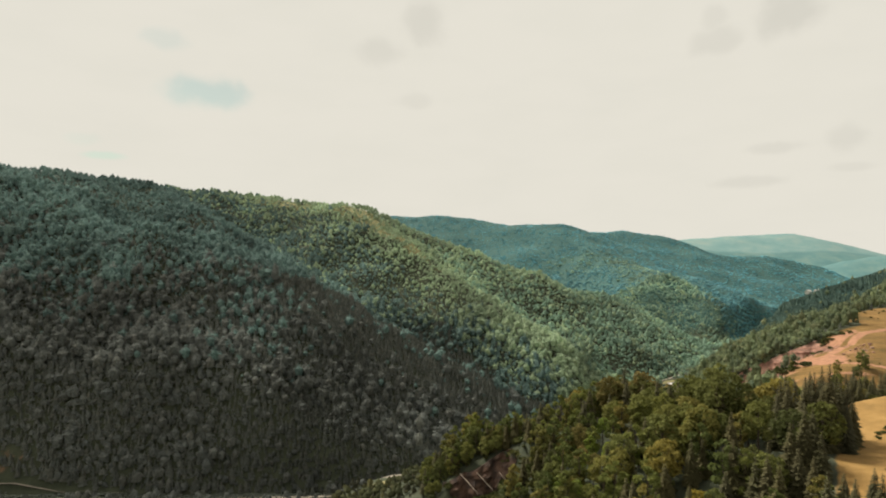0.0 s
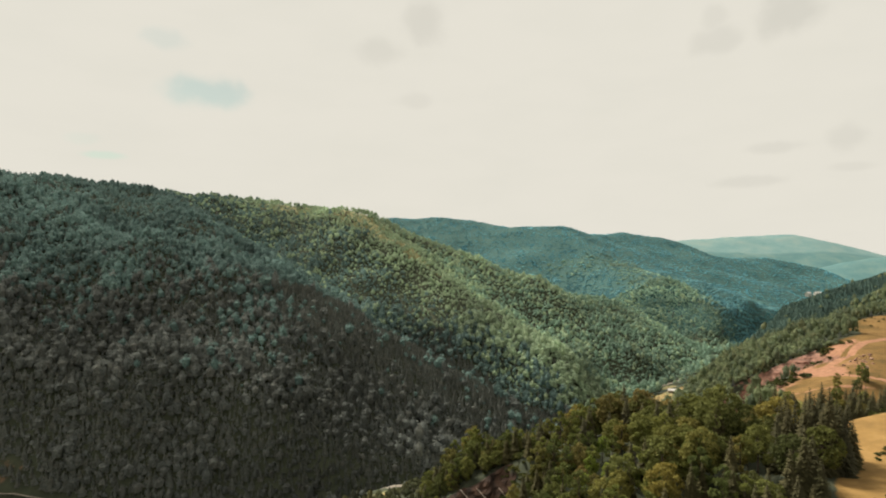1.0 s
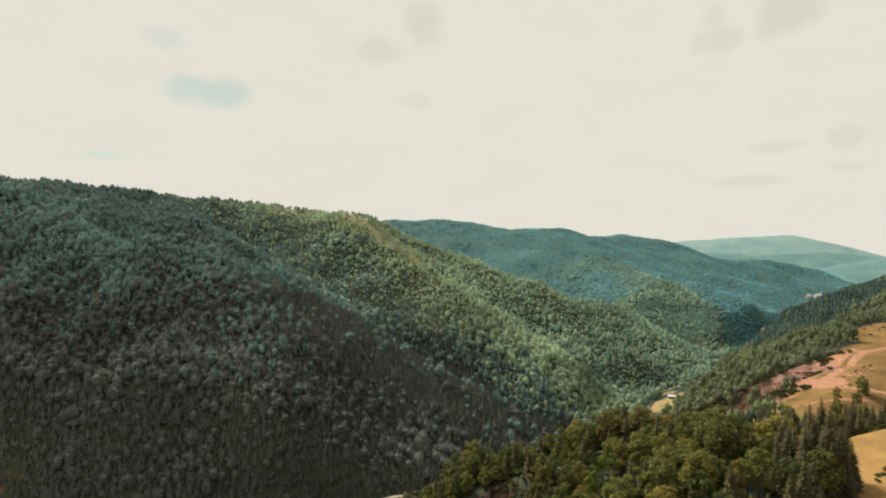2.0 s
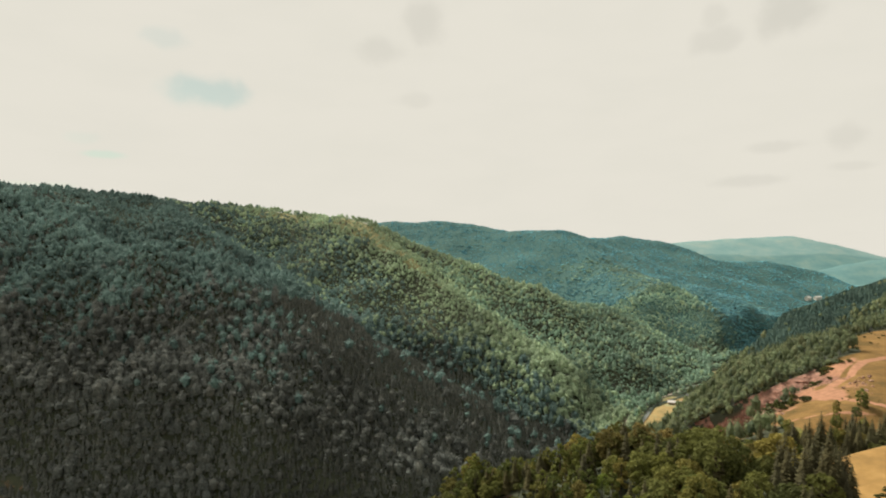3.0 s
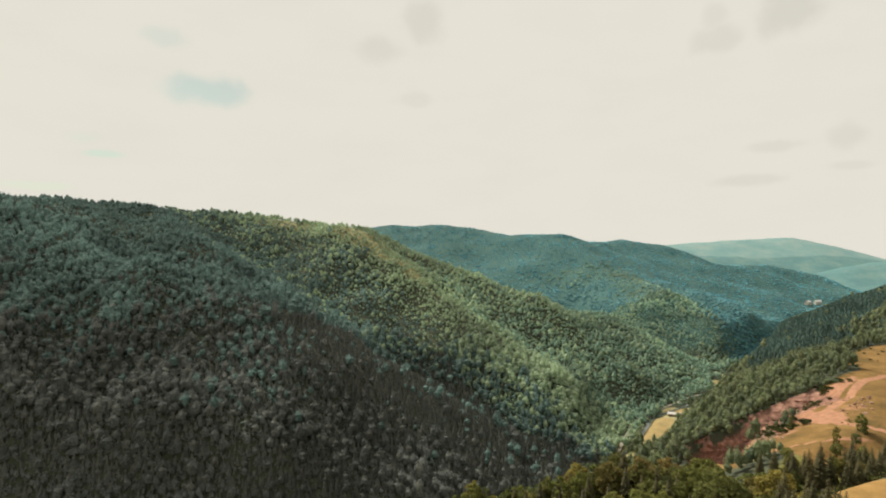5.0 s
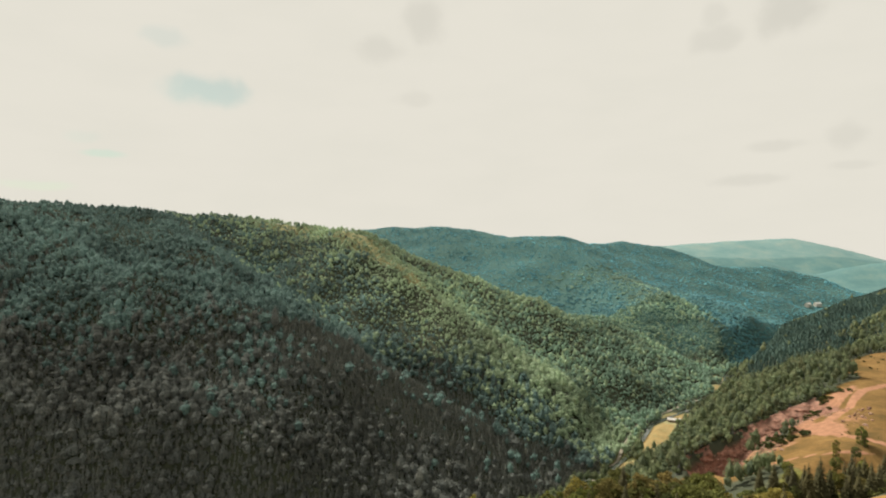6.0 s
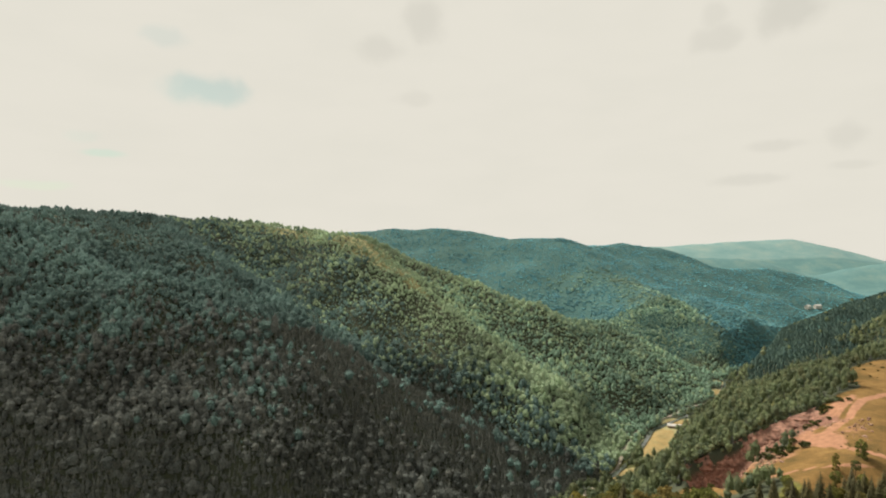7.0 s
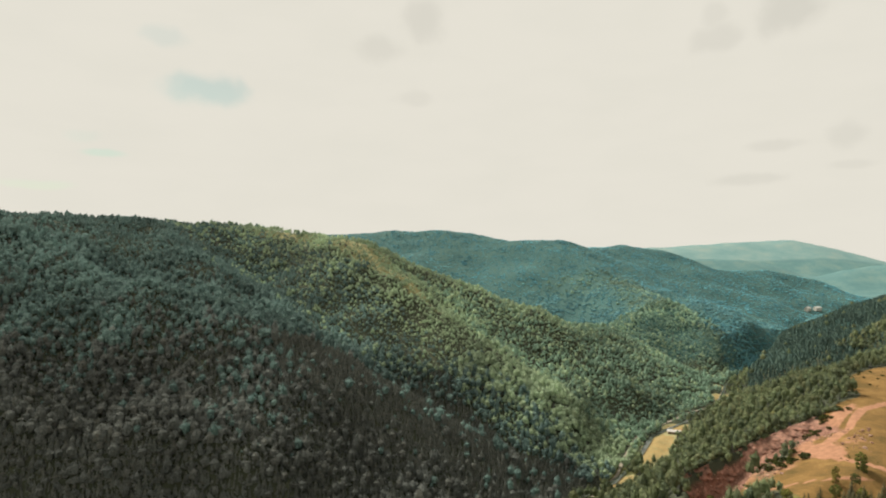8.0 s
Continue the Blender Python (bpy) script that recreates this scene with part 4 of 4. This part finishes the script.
    for a, b, size, kinds in ((178, 285, 0.95, SPRUCE), (172, 288, 0.85, SPRUCE), (185, 287, 0.98, SPRUCE), (165, 292, 0.85, SPRUCE), (160, 296, 0.7, SPRUCE), (238, 331, 0.85, [MEADOW_TREE]), (240, 335, 1.2, [MEADOW_TREE]), (216, 322, 0.95, [MEADOW_TREE]),
                              (252, 349, 0.45, [MEADOW_TREE]), (228, 384, 0.55, [MEADOW_TREE]), (214, 376, 0.6, [MEADOW_TREE]), (220, 372, 0.5, [MEADOW_TREE])):
        stand(kinds[0], a, b, size, a, PLACED)


build_knoll_wood()


# ---------------------------------------------------------------- bushes and saplings in the meadows
def bush_kind(name, label, seed):
    rnd = np.random.default_rng(seed)
    spots, ways = [], []
    for k in range(5):
        c = np.array([rnd.normal() * 0.5, rnd.normal() * 0.5, 0.55 + 0.3 * rnd.random()])
        w = rnd.normal(size=(30, 3))
        w[:, 2] = np.abs(w[:, 2])
        w /= np.linalg.norm(w, axis=1)[:, None]
        spots.append(c + w * 0.62 * np.array([1, 1, 0.8]) - np.array([0, 0, 0.25]))
        ways.append(w)
    v, f = leaf_quads(np.concatenate(spots), np.concatenate(ways), np.full(150, 0.18), rnd)
    root = thing(name, label, "bush", "bushes in the meadows")
    part("foliage", mesh_of("bush_foliage", v, f, BUSH_NEAR, False), root)
    sv, sf = [], []
    for k in range(4):
        tube(sv, sf, (0, 0, -0.3), (0.5 * math.cos(k * 1.6), 0.5 * math.sin(k * 1.6), 0.6), 0.04, 0.02, 5)
    part("stem", mesh_of("bush_stem", np.array([p[:] for p in sv]), np.array(sf), BARK), root)
    return root


SHRUB = [bush_kind("rock_shrub", "brownish-green shrub rooted in the dark rock", 320 + n) for n in range(2)]
BUSH = [bush_kind("bush", "small dark green bush in the dry meadow", 300 + n) for n in range(3)]


def build_bushes():
    rnd = np.random.default_rng(9)
    spots = []
    for k in range(34):                                # lower meadow, by the wood's edge
        b = 160 + 60 * rnd.random()
        spots.append((float(110 + (b - 150) * 0.66 + 5 + 24 * rnd.random() ** 1.5), b, 0.45 + 0.55 * rnd.random()))
    for k in range(26):                                # its far rim
        spots.append((150 + 95 * rnd.random(), 262 + 14 * rnd.random(), 0.9 + 1.5 * rnd.random()))
    for k in range(90):                                # upper meadow and round the quarry
        spots.append((345 + 120 * rnd.random(), 490 + 66 * rnd.random(), 0.5 + 1.2 * rnd.random() ** 2))
    for k in range(22):
        spots.append((218 + 7 * rnd.normal(), 376 + 7 * rnd.normal(), 1.0 + 1.8 * rnd.random()))
    for k in range(30):
        t = rnd.random()
        spots.append((262 + 46 * t + 3 * rnd.normal(), 426 + 24 * t + 4 * rnd.normal(), 0.9 + 1.3 * rnd.random()))
    for k in range(12):
        spots.append((240 + 50 * rnd.random(), 340 + 40 * rnd.random(), 0.4 + 0.3 * rnd.random()))
    for k in range(120):                               # on the rock nose
        spots.append((18 + 13 * rnd.normal(), 268 + 10 * rnd.normal(), 0.9 + 1.9 * rnd.random() ** 2))
    for k in range(200):                               # beside the rock as the camera sees it, over bare ground
        b = 212 + 76 * rnd.random()
        spots.append((b * (0.105 + 0.085 * rnd.random()), b, 1.2 + 2.2 * rnd.random() ** 2))
    for k in range(24):                                # before the quarry
        spots.append((160 + 15 * rnd.normal(), 358 + 18 * rnd.normal(), 1.0 + 1.6 * rnd.random()))
    for k, (a, b, size) in enumerate(spots):
        stand((SHRUB if a < 60 else BUSH)[k % 2], a, b, size, k * 0.9, PLACED)


build_bushes()


# ---------------------------------------------------------------- water and road in the valley
def ribbon(line, half, lift, wobble=0.0, spacing=6.0):
    """A strip along a line of the plan, laid on the ground."""
    pts = np.array(line, float)
    seg = np.r_[0, np.cumsum(np.hypot(*np.diff(pts, axis=0).T))]
    s = np.arange(0, seg[-1], spacing)
    x, y = np.interp(s, seg, pts[:, 0]), np.interp(s, seg, pts[:, 1])
    dx, dy = np.gradient(x), np.gradient(y)
    long = np.hypot(dx, dy)
    w = half * (1 + wobble * ripple(s, s * 0, 23, 51))
    nx, ny = -dy / long, dx / long
    rows = []
    for side in (-1, -0.33, 0.33, 1):
        px, py = x + nx * w * side, y + ny * w * side
        rows.append(np.stack([px, py, height(x, y) + lift], -1))
    v = np.stack(rows, 1).reshape(-1, 3)
    n = len(x)
    faces = [[4 * i + j, 4 * i + j + 1, 4 * i + j + 5, 4 * i + j + 4] for i in range(n - 1) for j in range(3)]
    return v, np.array(faces)


def plain_material(name, low, high, rough, scale, bump=0.3, metal=0.0):
    mat = bpy.data.materials.new(name)
    mat.use_nodes = True
    add, link = nodes_of(mat.node_tree)
    out, shade = add("ShaderNodeOutputMaterial"), add("ShaderNodeBsdfPrincipled")
    shade.inputs["Roughness"].default_value, shade.inputs["Metallic"].default_value = rough, metal
    place, grain = add("ShaderNodeNewGeometry"), add("ShaderNodeTexNoise")
    grain.inputs["Scale"].default_value, grain.inputs["Detail"].default_value = scale, 8.0
    link(place, grain)
    tone = ramp_of(add, [(0.3, low), (0.7, high)])
    link(grain, tone)
    link(tone, shade)
    rise = add("ShaderNodeBump")
    rise.inputs["Strength"].default_value, rise.inputs["Distance"].default_value = bump, 0.1
    link(grain, rise, 0, "Height")
    link(rise, shade, 0, "Normal")
    link(shade, out)
    return mat


WATER = plain_material("river_water", (0.05, 0.06, 0.05), (0.09, 0.10, 0.08), 0.12, 0.6)
GRAVEL = plain_material("road_gravel", (0.19, 0.165, 0.13), (0.29, 0.25, 0.20), 0.95, 0.8)
PLASTER = plain_material("plaster", (0.36, 0.34, 0.30), (0.48, 0.45, 0.40), 0.9, 1.5)
ROOF_PALE = plain_material("pale_roof_sheet", (0.40, 0.38, 0.35), (0.52, 0.49, 0.46), 0.5, 2.0)
ROOF_RED = plain_material("red_roof_tiles", (0.30, 0.11, 0.06), (0.42, 0.17, 0.09), 0.85, 3.0)
GLASS = plain_material("dark_window_glass", (0.02, 0.025, 0.03), (0.04, 0.045, 0.05), 0.08, 1.0, 0.0)
TIMBER = plain_material("weathered_timber", (0.22, 0.17, 0.12), (0.34, 0.27, 0.20), 0.85, 4.0)
DEAD_WOOD = plain_material("bleached_dead_wood", (0.44, 0.36, 0.29), (0.60, 0.50, 0.42), 0.85, 3.0)
STONE_RED = island_material("quarry_stone", [(0.22, 0.12, 0.085), (0.32, 0.19, 0.13), (0.17, 0.095, 0.07), (0.42, 0.28, 0.21)], size=0.5, bump=0.8, by_object=True)
STONE_LOOSE = island_material("quarry_rubble", [(0.22, 0.12, 0.085), (0.34, 0.20, 0.14), (0.17, 0.095, 0.07), (0.44, 0.30, 0.23)], size=0.5, bump=0.8)

tagged(new("river_water", mesh_of("river_water", *ribbon(VALLEY[:13], 2.4, 0.9, 0.3), WATER)), "narrow shallow river winding along the valley floor", "river", kind="structure")
tagged(new("road", mesh_of("road", *ribbon(ROAD[:12], 1.9, 0.35), GRAVEL)), "pale gravel road beside the river", "road", kind="structure")


# ---------------------------------------------------------------- stones
def boulder_mesh(seed):
    rnd = np.random.default_rng(seed)
    v, f = sphere_shell(2)
    cuts = rnd.normal(size=(9, 3))
    cuts /= np.linalg.norm(cuts, axis=1)[:, None]
    for c in cuts:
        d = v @ c
        v = v - np.outer(np.maximum(0, d - (0.55 + 0.25 * rnd.random())), c)
    v = v * np.array([1.25, 0.95, 0.75]) + rnd.normal(size=v.shape) * 0.02
    return v, f


def build_stones():
    rnd = np.random.default_rng(31)
    kinds = []
    for n in range(4):
        v, f = boulder_mesh(400 + n)
        ob = new("boulder", mesh_of("boulder", v, f, STONE_RED, False))
        kinds.append(tagged(ob, "angular reddish quarry boulder lying on bare dirt", "boulder", "boulders in the quarry"))
    spots = []
    for k in range(70):
        a = 188 + 60 * rnd.random()
        spots.append((a, 404 + 40 * rnd.random(), 0.5 + 1.5 * rnd.random() ** 3))
    for k in range(46):
        t = rnd.random()
        spots.append((258 + 36 * t + 3 * rnd.normal(), 372 + 30 * t + 5 * rnd.normal(), 0.4 + 1.0 * rnd.random() ** 2))
    for k in range(16):
        spots.append((206 + 6 * rnd.normal(), 366 + 6 * rnd.normal(), 0.5 + 1.1 * rnd.random()))
    for k, (a, b, size) in enumerate(spots):
        z = float(height(np.array([a]), np.array([b]))[0])
        m = Matrix.Translation((a, b, z + 0.2 * size)) @ Euler((0.3 * rnd.normal(), 0.3 * rnd.normal(), rnd.random() * 6)).to_matrix().to_4x4()
        ob = kinds[k] if k < 4 else copy_thing(kinds[k % 4], m)
        ob.matrix_basis = m
        ob.scale = (size, size, size * 0.9)
    # rubble under the quarry wall and at the foot of the rock nose
    templates = [(v, f) for v, f in (sphere_shell(1) for _ in range(1))]
    templates = [(v * (0.75 + 0.4 * rnd.random((len(v), 1))), f) for v, f in templates * 4]
    x, y = 170 + 110 * rnd.random(1300), 398 + 46 * rnd.random(1300)
    size = 0.3 + 0.9 * rnd.random(len(x)) ** 3
    v, f = heap(templates, np.stack([x, y, height(x, y)], -1), size, size * 0.7, rnd)
    tagged(new("rubble", mesh_of("rubble", v, f, STONE_LOOSE, False)), "loose reddish broken stone below the quarry wall", "rubble", kind="stuff")


build_stones()


# ---------------------------------------------------------------- rock faces
QUARRY_ROCK = plain_material("quarry_rock", (0.085, 0.042, 0.030), (0.370, 0.200, 0.142), 0.95, 0.30, 1.0)
NOSE_ROCK = plain_material("nose_rock", (0.012, 0.008, 0.006), (0.085, 0.045, 0.028), 0.95, 0.22, 0.8)


def rock_face(label, start, end, lean, lower, material, seed):
    """A broken rock wall along a line of the plan: ribs, ledges and cracks, running into the ground above and below."""
    long = math.hypot(end[0] - start[0], end[1] - start[1])
    nu, nv = int(long / 1.1), 22
    s = np.linspace(0, long, nu)[:, None]
    v = np.linspace(0, 1, nv)[None]
    dx, dy = (end[0] - start[0]) / long, (end[1] - start[1]) / long
    x0, y0 = start[0] + s * dx, start[1] + s * dy
    top = height(x0 - dy * 3.0, y0 + dx * 3.0) + 0.6
    foot = height(x0 + dy * lean, y0 - dx * lean) - lower
    z = foot + (top - foot) * v
    out = lean * (1 - v ** 1.5)
    ribs = 3.6 * np.abs(ripple(s + 0 * v, z * 0.5, 10, seed)) + 2.2 * np.abs(ripple(s + 0 * v, z, 4.2, seed + 1)) + 1.0 * ripple(s + 0 * v, z * 1.6, 2, seed + 2)
    ledge = 0.5 * (((z + 1.5 * ripple(s + 0 * v, z * 0, 14, seed + 3)) / 4.2) % 1.0)
    out = out + (ribs + ledge - 1.2) * np.clip(4 * v * (1.2 - v), 0, 1)
    ends = np.clip(np.minimum(s, long - s) / 7, 0, 1)
    out = out * ends - 5 * (1 - ends)
    x, y = x0 + dy * out, y0 - dx * out
    back = np.stack([x0[:, 0] - dy * 7, y0[:, 0] + dx * 7, top[:, 0] - 3], -1)
    verts = np.concatenate([np.stack([x, y, z], -1), back[:, None]], 1).reshape(-1, 3)
    w = nv + 1
    a = (np.arange(nu - 1)[:, None] * w + np.arange(nv)[None]).ravel()
    quads = np.stack([a, a + w, a + w + 1, a + 1], -1)
    ob = new("rock_face", mesh_of("rock_face", verts, quads, material, False))
    tagged(ob, label, "rock face", kind="structure")


rock_face("reddish broken rock wall of a small quarry", (160, 450.5), (296, 448.5), 10, 1.5, QUARRY_ROCK, 71)
rock_face("dark brown rock cliff below the wooded knoll", (-4, 279), (40, 282), 8, 1.5, NOSE_ROCK, 81)


# ---------------------------------------------------------------- fallen trunks on the rock nose
def build_logs():
    for k, (a, b) in enumerate((((8.0, 272.6, 65.5), (16.2, 269.0, 57.5)), ((15.6, 272.8, 66.0), (23.0, 269.6, 59.0)), ((26.0, 273.5, 66.0), (29.0, 272.0, 62.5)))):
        verts, faces = [], []
        a, b = Vector(a), Vector(b)
        tube(verts, faces, a, (a + b) / 2, 0.20, 0.17, 8)
        tube(verts, faces, (a + b) / 2, b, 0.17, 0.10, 8)
        for t in (0.3, 0.5, 0.7, 0.85):
            p = a.lerp(b, t)
            tube(verts, faces, p, p + Vector((0.6, -0.5, 0.8 - t * 0.4)), 0.07, 0.03, 5)
        ob = new("fallen_trunk", mesh_of("fallen_trunk", np.array([p[:] for p in verts]), np.array(faces), DEAD_WOOD))
        tagged(ob, "bleached fallen tree trunk lying on the rocky slope", "log", "fallen trunks")


build_logs()


# ---------------------------------------------------------------- houses in the valley
def box(w, d, h, x=0.0, y=0.0, z=0.0):
    v = np.array([(sx * w / 2 + x, sy * d / 2 + y, sz * h + z) for sz in (0, 1) for sx, sy in ((-1, -1), (1, -1), (1, 1), (-1, 1))])
    f = np.array([[3, 2, 1, 0], [4, 5, 6, 7], [0, 1, 5, 4], [1, 2, 6, 5], [2, 3, 7, 6], [3, 0, 4, 7]])
    return v, f


def gable(w, d, low, rise, over, thick=0.25):
    """A pitched roof of two thick slabs with eaves."""
    x, y = w / 2 + over, d / 2 + over
    drop = rise * over / (d / 2)
    v = []
    for s in (-x, x):
        for lift in (0, thick):
            v += [(s, -y, low - drop + lift), (s, 0, low + rise + lift), (s, y, low - drop + lift)]
    f = [[0, 6, 7, 1], [1, 7, 8, 2], [3, 4, 10, 9], [4, 5, 11, 10], [0, 1, 4, 3], [1, 2, 5, 4], [6, 9, 10, 7], [7, 10, 11, 8], [0, 3, 9, 6], [2, 8, 11, 5]]
    return np.array(v, float), np.array(f)


def house(name, label, x, y, turn, w, d, h, rise, roof_mat, wall_mat, lift=0.0):
    z = float(height(np.array([x]), np.array([y]))[0])
    root = thing(name, label, "house", "houses in the valley")
    root.matrix_basis = Matrix.Translation((x, y, z - 0.3 + lift)) @ Matrix.Rotation(radians(turn), 4, "Z")
    v, f = box(w, d, h + 0.3)
    v = np.concatenate([v, [(-w / 2, 0, h + 0.3 + rise), (w / 2, 0, h + 0.3 + rise)]])
    wall = mesh_of("house_wall", v, f, wall_mat, False)
    part("wall", wall, root)
    for sx in (-1, 1):
        g = np.array([(sx * (w / 2 - 0.12), -d / 2, h + 0.3), (sx * (w / 2 - 0.12), d / 2, h + 0.3), (sx * (w / 2 - 0.12), 0, h + rise + 0.25),
                      (sx * w / 2, -d / 2, h + 0.3), (sx * w / 2, d / 2, h + 0.3), (sx * w / 2, 0, h + rise + 0.25)])
        part("gable", mesh_of("house_gable", g, np.array([[0, 1, 2], [3, 5, 4], [0, 2, 5], [0, 5, 3], [1, 4, 5], [1, 5, 2]]), wall_mat, False), root)
    roof = part("roof", mesh_of("house_roof", *gable(w, d, h + 0.32, rise, 0.5), roof_mat, False), root)
    part("chimney", mesh_of("house_chimney", *box(0.6, 0.6, 1.5, w * 0.2, d * 0.1, h + rise - 0.2), ROOF_RED, False), roof, "brick chimney")
    part("door", mesh_of("house_door", *box(1.0, 0.08, 2.0, 0, -d / 2 - 0.04, 0.3), TIMBER, False), root, "plank door")
    for wx in (-w * 0.3, w * 0.3):
        pane = part("window", mesh_of("house_window", *box(1.1, 0.10, 1.2, wx, -d / 2 - 0.05, 1.2), TIMBER, False), root, "timber-framed window")
        part("pane", mesh_of("house_pane", *box(0.9, 0.04, 1.0, wx, -d / 2 - 0.12, 1.3), GLASS, False), pane)
    return root


def build_houses():
    house("barn", "low farm barn with a pale sheet roof beside a dry field", 281, 712, -20, 15, 7, 3.0, 1.6, ROOF_PALE, TIMBER)
    house("shed", "small brown shed with a red tiled roof", 296, 716, -10, 7, 5, 2.6, 1.5, ROOF_RED, TIMBER)
    house("house", "distant white house with a pale roof in the valley", 1112, 1790, 30, 17, 12, 9, 4, ROOF_PALE, PLASTER)
    house("house", "distant white house with a pale roof in the valley", 1148, 1800, 10, 20, 12, 9, 4, ROOF_PALE, PLASTER)
    house("house", "distant white house with a pale roof in the valley", 780, 1350, 20, 12, 9, 6, 3, ROOF_PALE, PLASTER)


build_houses()
